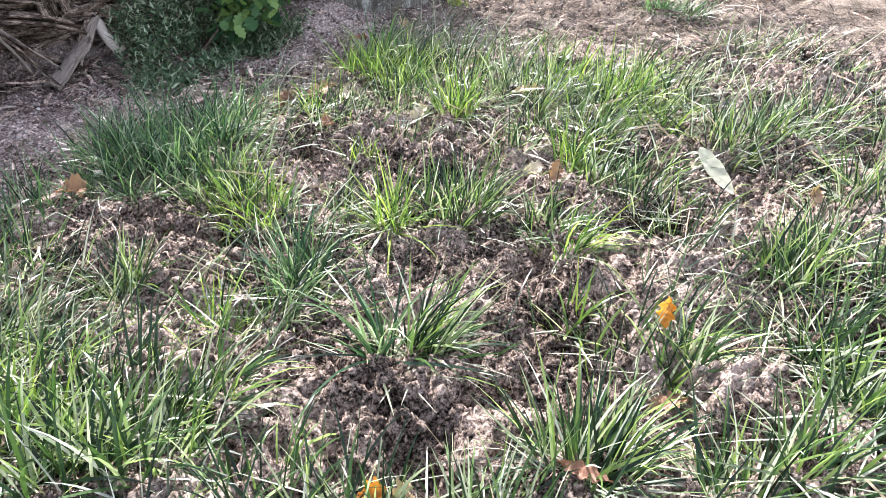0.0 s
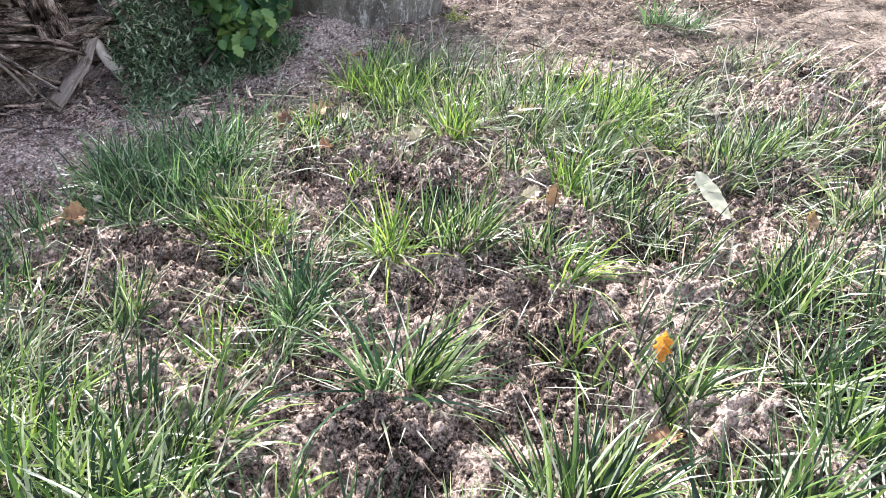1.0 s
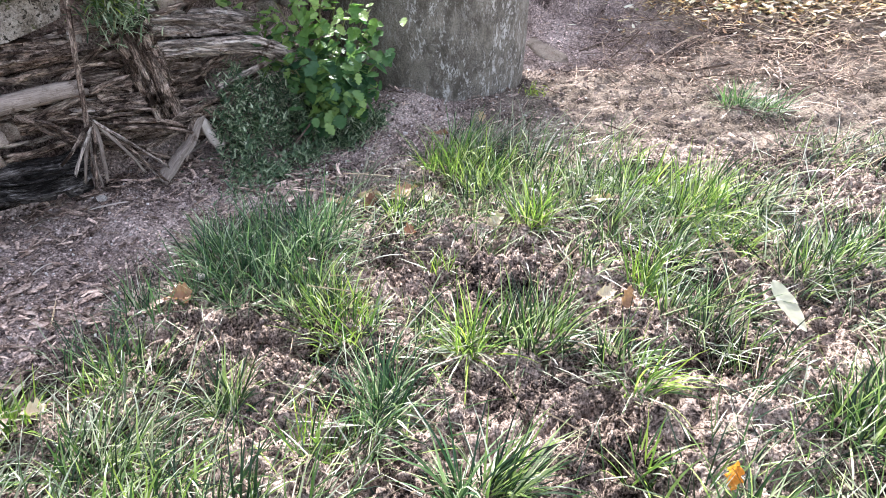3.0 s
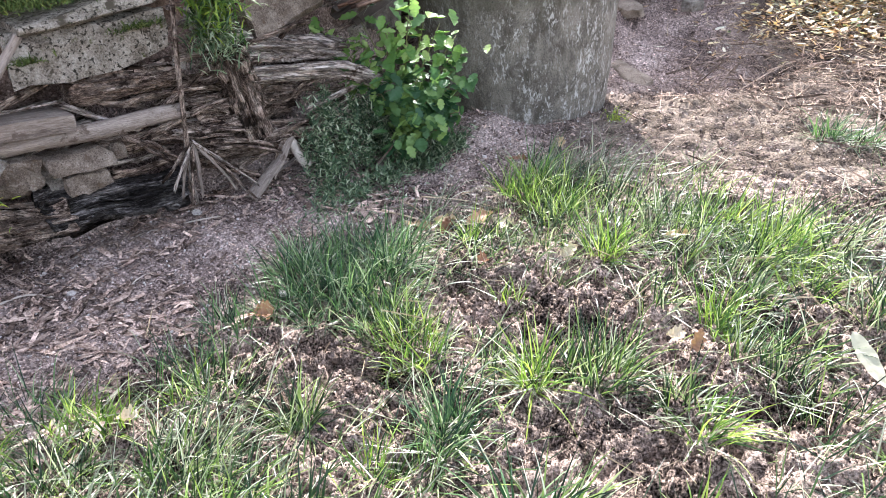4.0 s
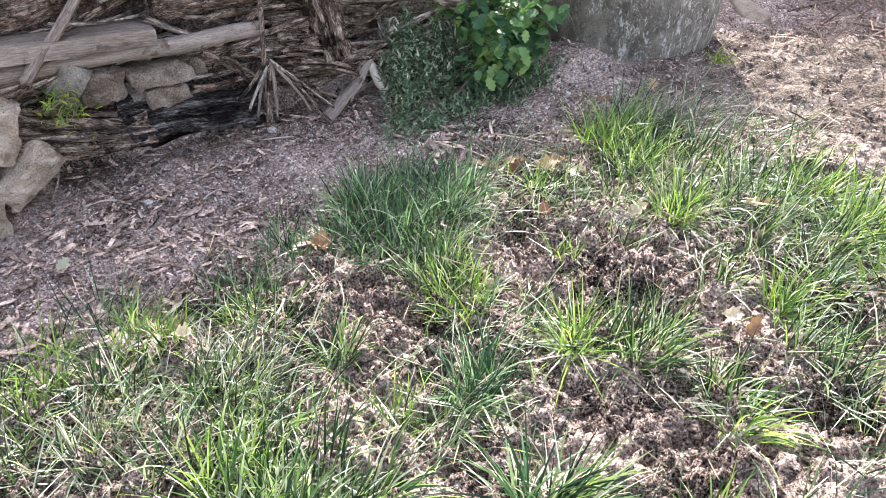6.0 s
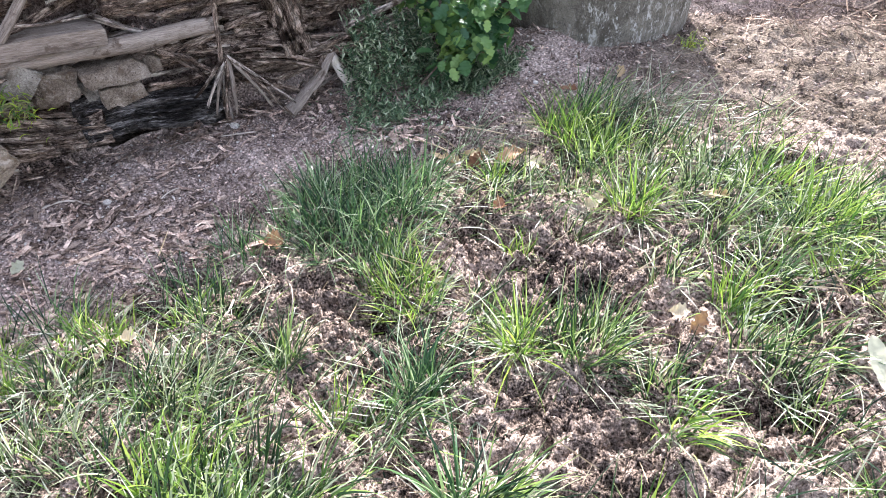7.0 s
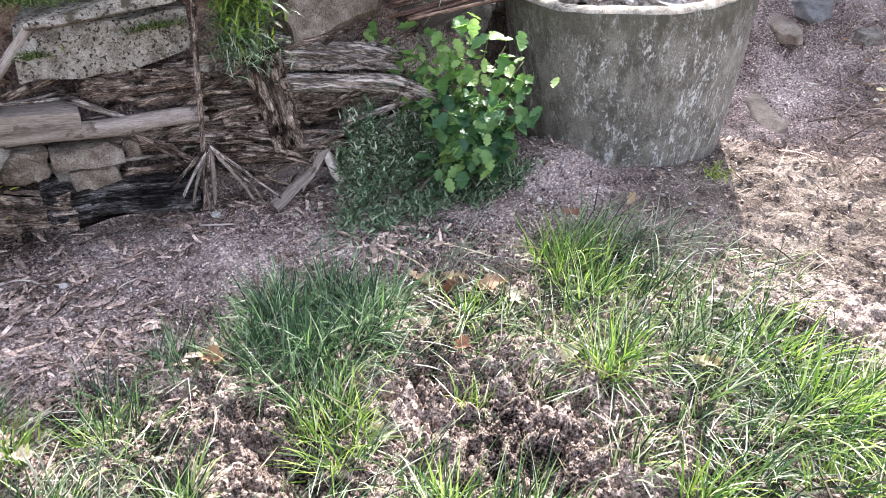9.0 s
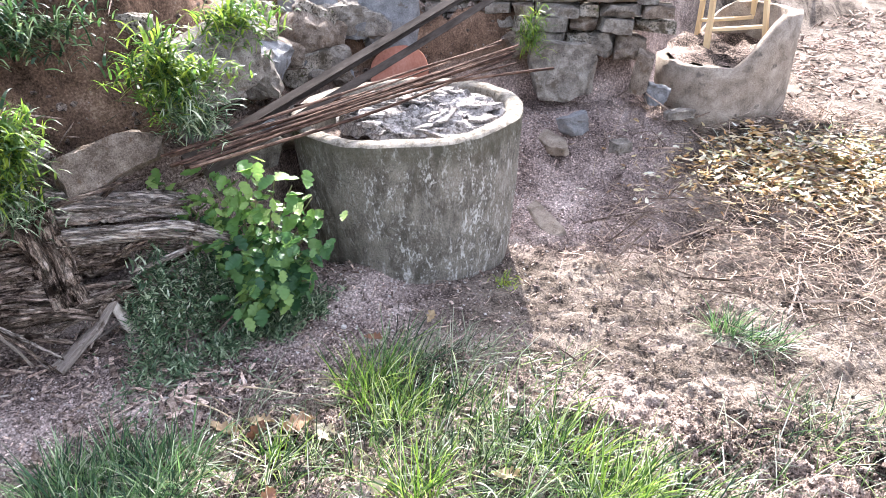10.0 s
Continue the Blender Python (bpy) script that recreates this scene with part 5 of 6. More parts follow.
scatter("grit", ICO, GRIT, 36000, (-2.4, 1.7, 0.7, 5.2), (0.004, 0.02), lambda x, y, r: in_yard(x, y, r) & (r.random(len(x)) > 0.5 * smooth(-0.3, 0.3, x)), "fine crumbs of soil and grit", "grit", 202, (0.5, 1.0))
scatter("pale_pebbles", ICO, PEBBLE, 17000, (-2.4, 1.6, 0.7, 5.2), (0.003, 0.015), lambda x, y, r: in_yard(x, y, r) & (r.random(len(x)) > 0.85 * smooth(-0.3, 0.3, x) * smooth(2.4, 2.9, y)), "small pale pebbles on the soil", "pebbles", 203, (0.5, 0.9))
scatter("wood_chips", CHIPT, CHIP, 16000, (-2.4, 1.5, 0.8, 5.2), (0.006, 0.034), lambda x, y, r: in_yard(x, y, r) & (r.random(len(x)) > 0.75 * smooth(-0.4, 0.3, x)), "brown wood chips and bark bits", "wood chips", 204, (0.6, 1.4), 0.2, 0.002, 2.2)
scatter("dry_stalks", (STICKT[0] * (1, 0.05, 0.05), STICKT[1]), CHIP, 1200, (-2.3, 1.9, 0.6, 5.2), (0.04, 0.14), lambda x, y, r: in_yard(x, y, r) & (r.random(len(x)) < 0.6), "thin dry stalks and needles", "straw", 205, (0.8, 1.2), 0.0, 0.008)
scatter("yard_stalks", (STICKT[0] * (1, 0.04, 0.04), STICKT[1]), TWIG, 4200, (-0.3, 2.0, 2.75, 4.5), (0.012, 0.06), lambda x, y, r: (bank_distance(x, y) < -0.1) & (vnoise(x * 4 + 1, y * 4) > r.uniform(0.15, 0.75, len(x))) & (np.hypot(x + 0.526, y - 4.025) > 0.6), "short dead stalks trodden into the soil", "straw", 213, (0.8, 1.4), 0.0, 0.004)
scatter("bed_stalks", (STICKT[0] * (1, 0.035, 0.035), STICKT[1]), STRAW, 350, (-1.3, 1.5, 0.5, 2.9), (0.04, 0.12), in_bed, "pale dry stalks between the tufts", "straw", 206, (0.8, 1.2), 0.0, 0.012)


def on_bank(x, y, r):
    d = bank_distance(x, y)
    return (d > 0.08) & (d < 1.2)


scatter("bank_clods", ICO, CLOD, 11000, (-3.0, 0.0, 0.6, 5.6), (0.008, 0.05), on_bank, "lumps of reddish earth on the bank", "soil", 209, (0.5, 1.0))
scatter("bank_twigs", (STICKT[0] * (1, 0.03, 0.03), STICKT[1]), CHIP, 900, (-3.0, 0.0, 0.6, 5.6), (0.06, 0.25), on_bank, "dead twigs and roots on the bank", "twigs", 210, (0.8, 1.2), 0.0, 0.015)


def straw_heap():
    """Bright dry leaves, straw and brown stems thrown down beside the track."""
    r = np.random.default_rng(31)
    def layer(name, n, cx, cy, sx, sy, length, width, mat, label, category, up):
        x, y = cx + sx * r.normal(size=n), cy + sy * r.normal(size=n)
        z = ground_height(x, y) + up * r.random(n)
        v, f = blades(np.c_[x, y, z + 0.004], r.uniform(*length, n), r.uniform(*width, n), r.uniform(0, 6.28, n), r.uniform(1.1, 1.75, n), r.uniform(-0.4, 0.6, n), r)
        thing(name, fast_mesh(name, v, f, mat), label, category, kind="stuff")
    layer("dry_leaves", 3600, 1.52, 4.95, 0.36, 0.17, (0.025, 0.07), (0.01, 0.03), LITTER, "cream, orange and tan dry leaves in the sun", "leaf litter", 0.07)
    layer("straw_heap", 1500, 1.75, 4.8, 0.5, 0.28, (0.06, 0.18), (0.002, 0.008), STRAW, "heap of pale dry straw and leaves in the sun", "straw", 0.06)
    layer("cut_grass", 500, 1.75, 5.1, 0.3, 0.12, (0.05, 0.16), (0.003, 0.01), GRASS, "wilting cut grass on the straw", "grass", 0.06)
    layer("dead_stems", 2600, 1.6, 4.45, 0.55, 0.32, (0.08, 0.26), (0.002, 0.007), TWIG, "brown dead stems tangled on the soil", "stems", 0.04)
    layer("root_tangle", 1500, 1.35, 5.5, 0.5, 0.14, (0.08, 0.24), (0.003, 0.008), TWIG, "dark tangle of dead stems below the broken ring", "stems", 0.05)


straw_heap()


# ---- fallen leaves ----
def lobed_leaf(name, length, width, lobes, mat, seed, cup=0.2, depth=0.2):
    """A leaf blade with lobed edge, midrib fold and curl, along local x."""
    r = np.random.default_rng(seed)
    n = 26
    t = np.linspace(0, 1, n)
    env = np.sin(np.pi * np.clip(t, 0, 1) ** 0.8) ** 0.7
    edge = env * (1 - depth + depth * (2 * np.abs(np.sin(np.pi * (lobes + 0.5) * t)) ** 0.55 - 1)) + 0.015
    v, f = [], []
    for i in range(n):
        w = width / 2 * edge[i]
        x = (t[i] - 0.0) * length
        c = cup * length * (0.5 * math.sin(3 * t[i] + seed) * 0.3 + (t[i] - 0.5) ** 2)
        for k, q in enumerate((-1, -0.5, 0, 0.5, 1)):
            v.append((x + 0.12 * abs(q) * w, q * w, c + abs(q) ** 1.4 * w * cup * 1.3 + 0.004 * (vnoise(i * 0.7 + seed, q * 3 + 5) - 0.5)))
    for i in range(n - 1):
        for k in range(4):
            a = i * 5 + k
            f.append((a, a + 1, a + 6, a + 5))
    return mesh_of(name, v, f, mat)


def dry_leaf(name, length, width, mat, seed):
    """A shrivelled oak leaf: uneven blunt lobes, sides rolled up, tip twisted, a short stalk."""
    r = np.random.default_rng(seed)
    n = 34
    t = np.linspace(0, 1, n)
    env = np.sin(np.pi * t ** 1.15) ** 0.75
    ph = r.uniform(0, 6.28, 2)
    k = r.uniform(3.2, 4.4)
    v, f = [], []
    for i in range(n):
        for q in (-1, -0.66, -0.33, 0, 0.33, 0.66, 1):
            side = 0 if q < 0 else 1
            lobe = 0.82 + 0.18 * math.tanh(2.2 * math.sin(2 * math.pi * k * t[i] + ph[side])) + 0.18 * (vnoise(t[i] * 17 + seed, side * 9 + 0.5) - 0.5)
            w = width / 2 * (env[i] * lobe + 0.02) * (1 if 0.08 < t[i] else 0.25)
            roll = (0.35 + 0.5 * t[i]) * abs(q) ** 1.6 * w * (1.1 if side else 0.6)
            z = roll + 0.3 * length * (t[i] - 0.45) ** 2 + 0.18 * width * math.sin(5 * t[i] + seed + 2 * q) * 0.5
            v.append((t[i] * length * (1 - 0.06 * abs(q)) + 0.14 * abs(q) * w, q * w * (1 - 0.18 * abs(q)), z + 0.006 * (vnoise(i * 0.6 + seed, q * 3 + 5) - 0.5)))
    for i in range(n - 1):
        for c in range(6):
            a = i * 7 + c
            f.append((a, a + 1, a + 8, a + 7))
    return mesh_of(name, v, f, mat)


LEAVES = [
    # x, y, lift, length, width, lobes, material, turn (x, y, z), label
    (-1.0, 1.73, 0.05, 0.085, 0.06, 3, FALLEN, (10, -5, 20), "tan curled fallen leaf on the grass"),
    (-0.45, 1.77, 0.04, 0.09, 0.05, 2, FALLEN, (25, -30, 60), "tan fallen leaf caught in grass"),
    (-0.58, 2.4, 0.03, 0.1, 0.055, 3, FALLEN, (50, -40, 70), "reddish brown curled leaf lying on the soil"),
    (-0.45, 2.46, 0.03, 0.095, 0.06, 2, FALLEN, (10, -10, 30), "large yellow-tan fallen leaf"),
    (-0.36, 2.47, 0.03, 0.09, 0.055, 3, FALLEN, (20, 10, -20), "yellow-tan fallen leaf lying on the soil"),
    (-0.68, 2.38, 0.02, 0.11, 0.05, 3, FALLEN, (0, 5, -10), "pale tan fallen leaf lying on the soil"),
    (-0.37, 2.12, 0.02, 0.07, 0.045, 3, FALLEN, (20, 10, 80), "reddish fallen leaf on bare soil"),
    (0.3, 1.79, 0.02, 0.09, 0.05, 3, FALLEN, (30, -35, 70), "tan fallen leaf standing on edge"),
    (0.25, 1.83, 0.02, 0.06, 0.045, 3, FALLEN, (10, 0, 10), "reddish brown leaf scrap lying on the soil"),
    (-0.09, 2.28, 0.03, 0.08, 0.05, 2, FALLEN, (20, -20, 30), "ochre leaf among grass"),
    (0.27, 2.4, 0.03, 0.07, 0.04, 3, FALLEN, (10, 0, 10), "red-brown leaf among grass"),
    (-0.37, 2.98, 0.04, 0.075, 0.04, 2, FALLEN, (10, 5, 10), "pinkish brown fallen leaf lying on the soil"),
    (-0.2, 3.2, 0.03, 0.07, 0.04, 2, FALLEN, (10, -20, 80), "pinkish brown fallen leaf lying on the soil"),
    (-1.13, 1.22, 0.03, 0.06, 0.045, 3, FALLEN, (0, 10, 40), "rust-coloured fallen leaf lying on the soil"),
    (-1.72, 1.36, 0.02, 0.06, 0.04, 2, FALLEN_PALE, (30, -20, 80), "pale dry leaf lying on the soil"),
    (-0.99, 1.75, 0.04, 0.05, 0.03, 2, FALLEN, (0, 0, 100), "small tan leaf lying on the soil"),
    (-0.58, 2.45, 0.02, 0.08, 0.045, 2, FALLEN, (0, 0, 10), "tan leaf scrap lying on the soil"),
    (0.95, 1.66, 0.05, 0.07, 0.045, 3, FALLEN, (30, -20, 60), "rust-orange fallen leaf lying on the soil"),
    (0.97, 1.35, 0.05, 0.07, 0.05, 3, FALLEN, (10, 0, 20), "tan fallen leaf lying on the soil"),
    (-0.1, 0.78, 0.04, 0.055, 0.04, 2, ORANGE, (10, 0, 20), "orange-brown leaf in grass"),
    (-0.05, 0.76, 0.04, 0.06, 0.04, 2, FALLEN, (20, 0, 70), "yellowish fallen leaf lying on the soil"),
    (0.23, 0.77, 0.02, 0.09, 0.03, 1, FALLEN, (0, 0, -30), "pinkish dry leaf strip lying on the soil"),
    (0.42, 0.99, 0.02, 0.08, 0.04, 1, FALLEN, (5, 0, 10), "pinkish dry leaf strip lying on the soil"),
]
for i, (x, y, up, ln, wd, lo, ma, tn, lb) in enumerate(LEAVES):
    thing("fallen_leaf", dry_leaf("fallen_leaf", ln * (1.2 if 2.3 < y < 2.5 else 1.0), wd * (1.35 if 2.3 < y < 2.5 else 1.15), ma, 40 + i), lb, "leaf", "fallen leaves", m=pose(x, y, gz(x, y) + up * 0.7 + 0.008, *tn) @ Matrix.Translation((-ln / 2, 0, 0)))
thing("fallen_leaf", dry_leaf("fallen_leaf", 0.072, 0.045, ORANGE, 77), "bright orange leaf standing upright in grass", "leaf", "fallen leaves", m=along((0.435, 1.125, gz(0.435, 1.125) + 0.02), (0.445, 1.155, gz(0.435, 1.125) + 0.1)))
thing("pale_leaf", lobed_leaf("pale_leaf", 0.165, 0.046, 3, FALLEN_PALE, 99, 0.06, 0.1), "large cream-coloured dry leaf across the grass", "leaf", "fallen leaves", m=along((0.695, 1.83, gz(0.695, 1.83) + 0.085), (0.773, 1.68, gz(0.77, 1.68) + 0.06), 0.5))


# ---- the leafy plant by the ring ----
def leafy_plant():
    base = Vector((-0.9, 3.1, 0.05))
    e = thing("leafy_plant", None, "fresh green plant with lobed leaves beside the ring", "plant", m=Matrix.Translation(base))
    shapes = [lobed_leaf("leaf", 0.076, 0.055, 3, PLANT, 130 + i, 0.26, 0.27) for i in range(4)]
    # brighter-coloured set for the plant's sunlit top
    lit_shapes = [lobed_leaf("leaf", 0.076, 0.053, 3, PLANT_TOP, 150 + i, 0.26, 0.27) for i in range(4)]
    r = np.random.default_rng(61)
    tips = [(-0.3, -0.08, 0.5), (-0.15, -0.06, 0.58), (-0.04, -0.08, 0.54), (-0.33, -0.1, 0.56), (-0.26, -0.12, 0.52), (-0.22, -0.14, 0.44), (-0.17, -0.06, 0.5), (-0.08, -0.05, 0.52), (0.0, -0.02, 0.58), (0.05, -0.06, 0.5), (0.14, -0.02, 0.47), (0.22, 0.03, 0.42), (0.27, 0.05, 0.4), (0.1, -0.12, 0.36), (0.16, -0.12, 0.3), (0.02, -0.14, 0.26), (0.08, -0.16, 0.2), (0.02, -0.2, 0.1), (0.1, -0.2, 0.12), (0.15, -0.14, 0.18), (-0.1, -0.06, 0.42), (0.22, -0.05, 0.3), (0.18, -0.16, 0.14), (0.26, -0.08, 0.2), (0.12, -0.2, 0.24), (0.04, -0.2, 0.34), (-0.06, -0.16, 0.3), (0.28, 0.0, 0.28), (0.06, -0.04, 0.62), (0.12, -0.02, 0.6), (0.18, 0.0, 0.56), (0.24, 0.04, 0.5)]
    for i, tip in enumerate(tips):
        tp = Vector(tip)
        L = tp.length
        st = part("stem", log_mesh("stem", L, 0.004, 0.0025, STEM, 140 + i, (0.02 * r.normal(), 0.03), 3, 0.05, 1, 10, 6, 0), e, "", along((0, 0, 0), tp))
        for k in range(17):
            u = 1.03 - 0.62 * (k / 16) ** 1.1
            q = tp * u + Vector((r.normal() * 0.035, r.normal() * 0.03 - 0.01, r.normal() * 0.025 + 0.02))
            a = r.uniform(-150, 10)
            part("leaf", (lit_shapes if q.z > 0.42 and r.random() < 0.75 else shapes)[(i + k) % 4], st, "", st.matrix_basis.inverted() @ pose(*q, r.normal() * 22, 25 + r.normal() * 22, a) @ Matrix.Scale(r.uniform(0.5, 1.15), 4))


leafy_plant()


def creeper():
    e = thing("creeper", None, "dark trailing creeper with tiny leaves over the bank", "creeper", m=Matrix.Translation(W(0.8, 0.3, 0.1)))
    base = W(0.8, 0.3, 0.1)
    r = np.random.default_rng(71)
    for i in range(125):
        s = 0.54 + 0.68 * r.random()
        top = 0.46 - 0.22 * (s - 0.56) / 0.56 * r.uniform(0.4, 1.0) - 0.14 * r.random() ** 2 - 0.16 * max(0, (0.66 - s) / 0.12)
        n = 34
        t = np.linspace(0, 1, n)
        out0, fall = r.uniform(-0.02, 0.08), r.uniform(0.25, 0.5)
        pts = []
        drift = r.normal() * 0.06
        for q in t:
            z = max(top - fall * q - 0.02, 0)
            o = out0 + 0.16 * q ** 0.7 * r.uniform(0.95, 1.05) + (0.12 * q if z < 0.05 else 0)
            p = W(s + drift * q + 0.05 * (float(vnoise(q * 5 + 7.3 * i, 0.5)) - 0.5), z, o + 0.04 * (float(vnoise(q * 6 + 3.1 * i, 4.5)) - 0.5)) - base
            g = gz(p.x + base.x, p.y + base.y) - base.z + 0.012
            if p.z < g:
                p.z = g + 0.012 * r.random()
            pts.append(p)
        P = np.array([q[:] for q in pts])
        m = n * 3
        Pb = np.repeat(P, 3, 0) + r.normal(size=(m, 3)) * 0.007
        v, f = blades(Pb, r.uniform(0.018, 0.042, m), r.uniform(0.004, 0.0085, m), r.uniform(0, 6.28, m), r.uniform(0.4, 1.8, m), r.uniform(0, 0.6, m), r, 3)
        tagged(part("strand", fast_mesh("strand", v, f, CREEPER), e), kind="stuff")
    # rosettes creeping on the soil
    n = 700
    x = -1.02 + 0.13 * r.normal(size=n)
    y = 2.66 + 0.14 * r.normal(size=n)
    b = np.c_[x, y, ground_height(x, y) + 0.004] - np.array(base[:])
    v, f = blades(b, r.uniform(0.015, 0.035, n), r.uniform(0.006, 0.011, n), r.uniform(0, 6.28, n), r.uniform(0.6, 1.5, n), r.uniform(0, 0.5, n), r, 3)
    tagged(part("runner", fast_mesh("runner", v, f, CREEPER), e, "low runners on the soil"), kind="stuff")


creeper()


def weed(x, y, z, n, size, leaf, width, seed, label, mat=None):
    """A leafy clump: stems from its foot, narrow leaves all along them, hanging at the rim. size: along the bank, out, up."""
    r = np.random.default_rng(800 + seed)
    e = thing("weed", None, label, "weed", "weeds on the bank", m=Matrix.Translation((x, y, z)))
    ns = 16
    n, leaf, width = n * 2, leaf * 1.05, width * 0.5
    for k in range(ns):
        a, q = r.normal(), r.uniform(-0.9, 1.0)
        tip = Vector((0.555 * a, 0.832 * a, 0)) * size[0] * 0.6 + Vector((0.832, -0.555, 0)) * size[1] * r.uniform(0.2, 1.2) + Vector((0, 0, size[2] * q))
        st = part("stem", log_mesh("stem", tip.length, 0.004, 0.002, STEM, seed * 20 + k, (0.02, 0.02), 3, 0.05, 1, 8, 5, 0), e, "", along((0, 0, 0), tip))
        m = n // ns
        u = r.uniform(0.2, 1.05, m)
        b = np.array(tip[:])[None] * u[:, None] + r.normal(size=(m, 3)) * 0.03
        v, f = blades(b, leaf * r.uniform(0.5, 1.2, m), width * 1.25 * r.uniform(0.6, 1.2, m), r.normal(-0.6, 1.6, m), r.uniform(0.1, 1.5, m), r.uniform(0.4, 2.2, m), r, 5)
        tagged(part("foliage", fast_mesh("foliage", v, f, mat or WEED), st, "", st.matrix_basis.inverted()), kind="stuff")


for i, (s, z, o, n, size, leaf, wd, ma, lb) in enumerate([
    (0.27, 0.88, 0.0, 420, (0.1, 0.1, 0.2), 0.1, 0.016, WEED, "bright green weed hanging over the pile"),
    (0.25, 0.7, 0.04, 260, (0.1, 0.06, 0.12), 0.08, 0.009, CREEPER, "dark trailing weed leaves over the pile"),
    (0.86, 1.0, -0.1, 420, (0.14, 0.1, 0.2), 0.1, 0.018, WEED, "bright green weed on the bank"),
    (0.92, 0.84, -0.02, 260, (0.12, 0.06, 0.12), 0.1, 0.012, CREEPER, "dark weed leaves hanging from the bank"),
    (-0.15, 1.04, -0.15, 260, (0.2, 0.1, 0.12), 0.1, 0.018, GRASS_DARK, "dark green weeds on the bank top"),
    (-0.55, 1.04, -0.15, 260, (0.2, 0.1, 0.12), 0.1, 0.018, GRASS_DARK, "dark green weeds on the bank top"),
    (0.5, 1.16, -0.35, 260, (0.2, 0.1, 0.12), 0.1, 0.016, GRASS_DARK, "green weeds on the bank top"),
    (0.15, 1.18, -0.4, 260, (0.2, 0.1, 0.14), 0.11, 0.018, WEED, "green weeds on the bank top"),
    (1.2, 1.1, -0.3, 300, (0.16, 0.1, 0.14), 0.1, 0.018, WEED, "green weeds on the bank top"),
    (-0.66, 0.4, 0.1, 64, (0.04, 0.03, 0.05), 0.04, 0.01, WEED, "small green weed among the stones"),
    (-0.95, 1.06, -0.15, 260, (0.2, 0.1, 0.12), 0.1, 0.018, GRASS_DARK, "dark green weeds on the bank top"),
]):
    p = W(s, z, o)
    weed(p.x, p.y, p.z, n, size, leaf, wd, i, lb, ma)
weed(-0.16, 5.2, 0.85, 160, (0.08, 0.06, 0.14), 0.1, 0.01, 20, "green weed growing from the stone wall", WEED)


def far_shrub(x, y, n, size, seed):
    r = np.random.default_rng(seed)
    e = thing("shrub", None, "low green shrub by the track", "shrub", "shrubs by the track", m=Matrix.Translation((x, y, gz(x, y))))
    for k in range(7):
        a = r.uniform(0, 6.28)
        tip = Vector((math.cos(a) * size * 0.5, math.sin(a) * size * 0.5, size * r.uniform(0.5, 1)))
        part("branch", log_mesh("branch", tip.length, 0.018, 0.006, WOOD_BROWN, seed + k, (0.05, 0.05), 4, 0.1, 1, 10, 7, 0), e, "", along((0, 0, 0), tip))
    q = r.normal(size=(n, 3))
    q = q / np.linalg.norm(q, axis=1, keepdims=True) * size * r.uniform(0.3, 0.75, (n, 1)) * (1, 1, 0.8) + (0, 0, size * 0.55)
    v, f = blades(q, r.uniform(0.05, 0.12, n), r.uniform(0.02, 0.04, n), r.uniform(0, 6.28, n), r.uniform(0.3, 1.8, n), r.uniform(0, 0.8, n), r, 3)
    part("crown", fast_mesh("crown", v, f, WEED), e)


for i, (x, y) in enumerate([(2.7, 12.5), (3.9, 13), (5.2, 13.6), (6.6, 14), (8, 14.5)]):
    far_shrub(x, y, 700, 1.0, 600 + 10 * i)


def far_litter(x, y, r):
    return (bank_distance(x, y) < -0.1) & (vnoise(x * 2, y * 2) > r.uniform(0.1, 0.7, len(x)))


scatter("leaf_litter", CHIPT, CHIP, 12000, (1.3, 5.0, 5.7, 11.5), (0.02, 0.09), far_litter, "orange-brown leaf litter beside the track", "leaf litter", 207, (0.3, 0.8), 0.1, 0.004)
scatter("twig_litter", (STICKT[0] * (1, 0.035, 0.035), STICKT[1]), TWIG, 1300, (0.35, 2.9, 3.6, 5.4), (0.05, 0.24), far_litter, "brown twigs and dead stems", "twigs", 208, (0.8, 1.2), 0.0, 0.015)


# ---- loose sticks and stems on the soil ----
def ground_stick(x0, y0, x1, y1, r0, mat, seed, label, up=0.01, name="fallen_stick", bend=(0.02, 0.01)):
    p0, p1 = Vector((x0, y0, gz(x0, y0) + up)), Vector((x1, y1, gz(x1, y1) + up))
    thing(name, log_mesh(name, (p1 - p0).length, r0, r0 * 0.6, mat, seed, bend, 5, 0.2, 0.8, 20, 10, 0.05), label, "stick", "loose sticks", m=along(p0, p1))


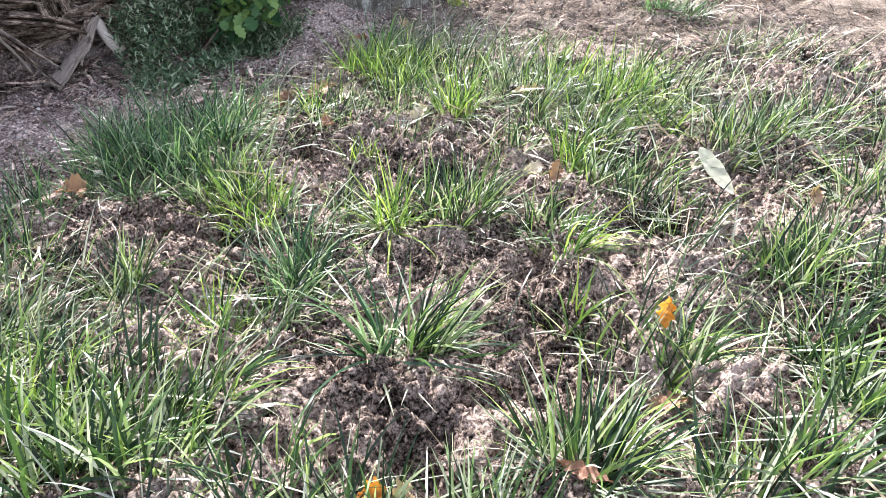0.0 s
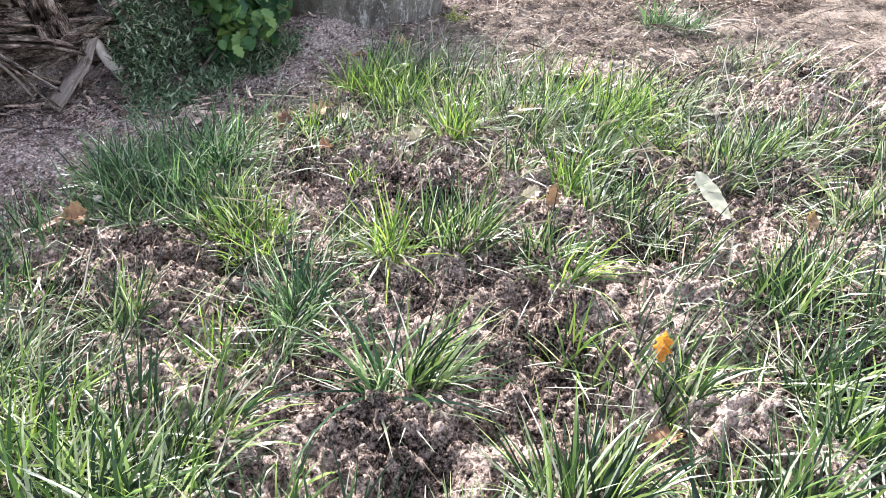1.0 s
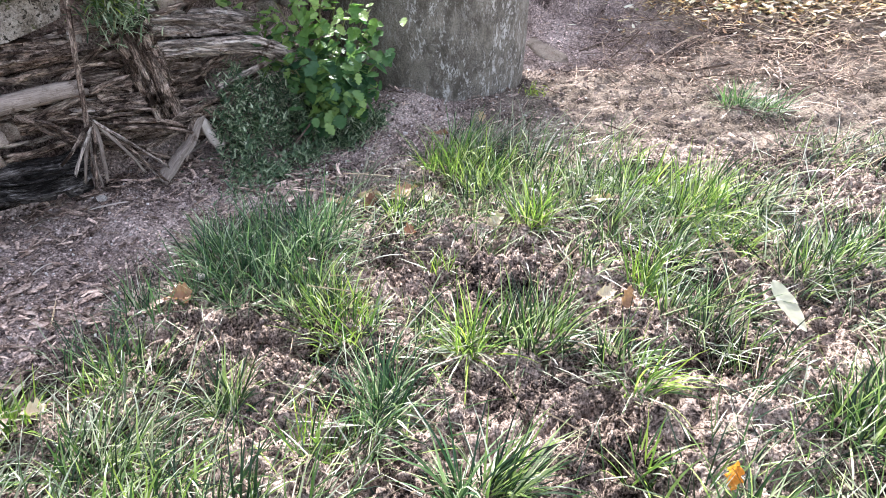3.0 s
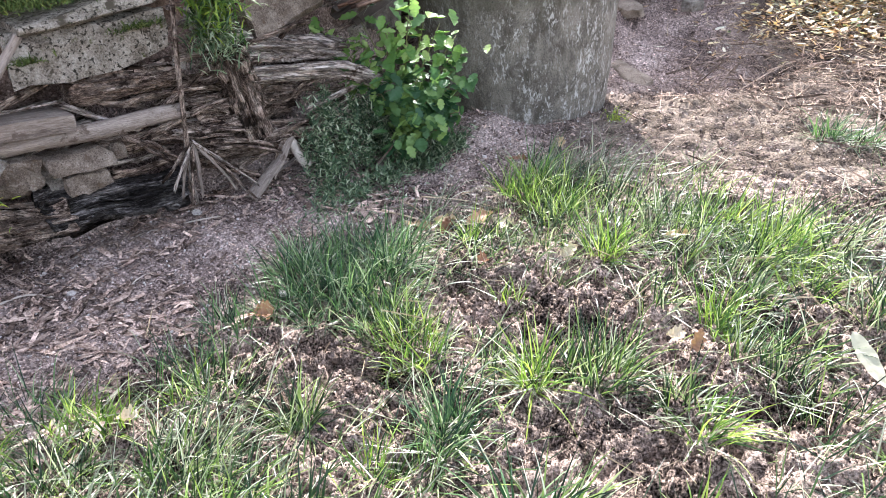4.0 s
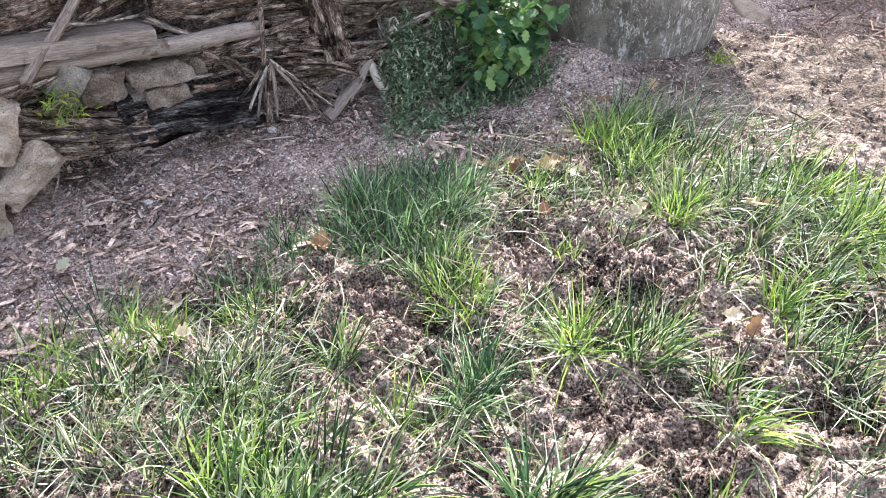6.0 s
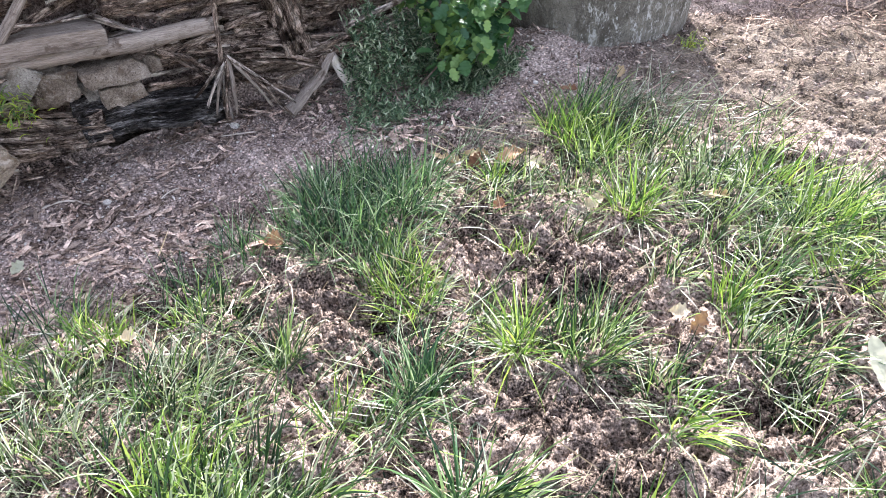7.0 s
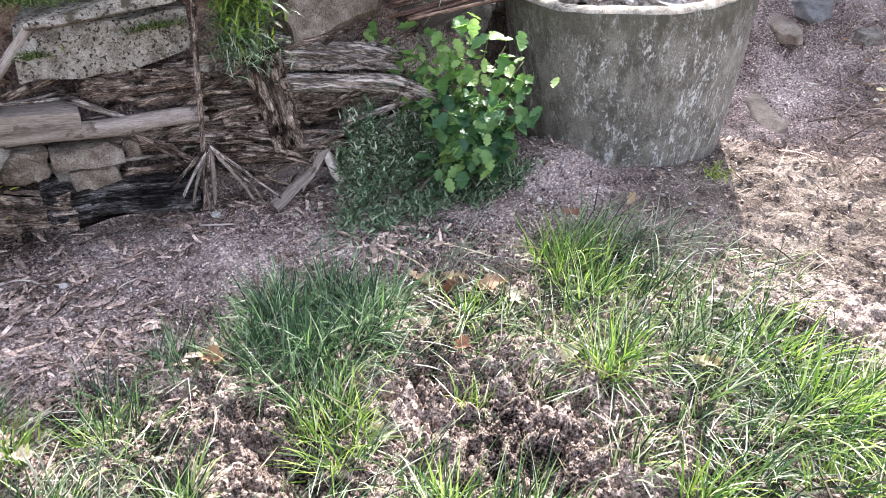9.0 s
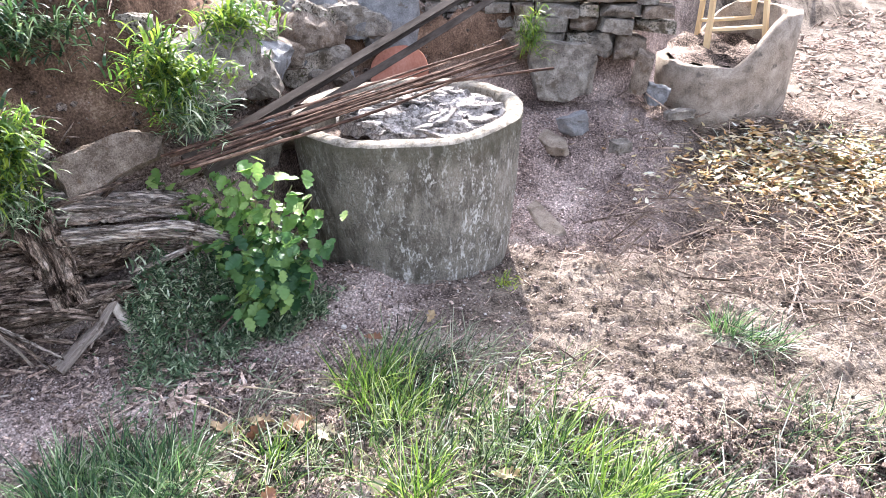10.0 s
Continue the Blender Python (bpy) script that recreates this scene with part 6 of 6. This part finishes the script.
ground_stick(-2.27, 1.40, -2.1, 1.74, 0.013, WOOD_GREY, 701, "grey stick lying below the boulders", 0.04)
ground_stick(1.365, 4.25, 1.235, 3.67, 0.009, WOOD_GREY, 702, "pale bare forked twig on the soil")
ground_stick(1.29, 3.95, 1.3, 3.67, 0.006, WOOD_GREY, 703, "short pale twig beside another", bend=(0.01, 0))
ground_stick(0.3, 4.4, 0.75, 4.55, 0.008, WOOD_BROWN, 704, "thin brown twig on the slope")
for i, (x0, y0, x1, y1) in enumerate([(-0.84, 2.47, -0.55, 2.36), (-0.86, 2.52, -0.42, 2.66), (-0.8, 2.62, -0.36, 2.74), (-0.78, 2.7, -0.4, 2.62), (-0.7, 2.56, -0.3, 2.62), (-0.66, 2.62, -0.5, 2.45), (-0.72, 2.44, -0.48, 2.5)]):
    ground_stick(x0, y0, x1, y1, 0.0036, (STRAW, GRASS_DRY)[i % 2], 710 + i, "long dry grass stem lying on the soil", 0.008 + 0.003 * i, "dry_stem", (0.03 * (-1) ** i, 0.004))
r = np.random.default_rng(91)
for i in range(26):
    x, y = r.uniform(-2.1, -0.6), r.uniform(1.2, 2.6)
    if bank_distance(np.array([x]), np.array([y]))[0] < -0.12:
        a = r.uniform(0, 6.28)
        ln = r.uniform(0.06, 0.16)
        ground_stick(x, y, x + math.cos(a) * ln, y + math.sin(a) * ln, r.uniform(0.003, 0.006), (WOOD_BROWN, WOOD_GREY, WOOD_PALE)[i % 3], 730 + i, "short dead twig among the wood chips", 0.012, "twig")
for i in range(40):
    x, y = r.uniform(-2.2, -0.2), r.uniform(1.1, 3.5)
    if bank_distance(np.array([x]), np.array([y]))[0] < -0.1 and x < -0.75 + 0.5 * (y - 1.6):
        w = r.uniform(0.02, 0.05)
        loose_stone(x, y, gz(x, y) + 0.1 * w, (w, w * 0.8, w * 0.5), (STONE, STONE_TAN, PEBBLE)[i % 3], 760 + i, "small stone chip lying on the soil", (r.normal() * 8, r.normal() * 8, r.uniform(0, 180)), "stone chips on the soil")
loose_stone(0.06, 4.45, gz(0.06, 4.45) + 0.0, (0.46, 0.1, 0.06), OLD, 790, "long slab edge half buried in the slope", (14, 6, -55))
loose_stone(0.05, 4.95, gz(0.05, 4.95) + 0.02, (0.3, 0.12, 0.07), OLD, 791, "broken slab half buried in the slope", (10, 6, -48))
weed(0.02, 3.62, gz(0.02, 3.62), 48, (0.03, 0.02, 0.04), 0.05, 0.008, 30, "small green sprout at the foot of the ring", WEED)
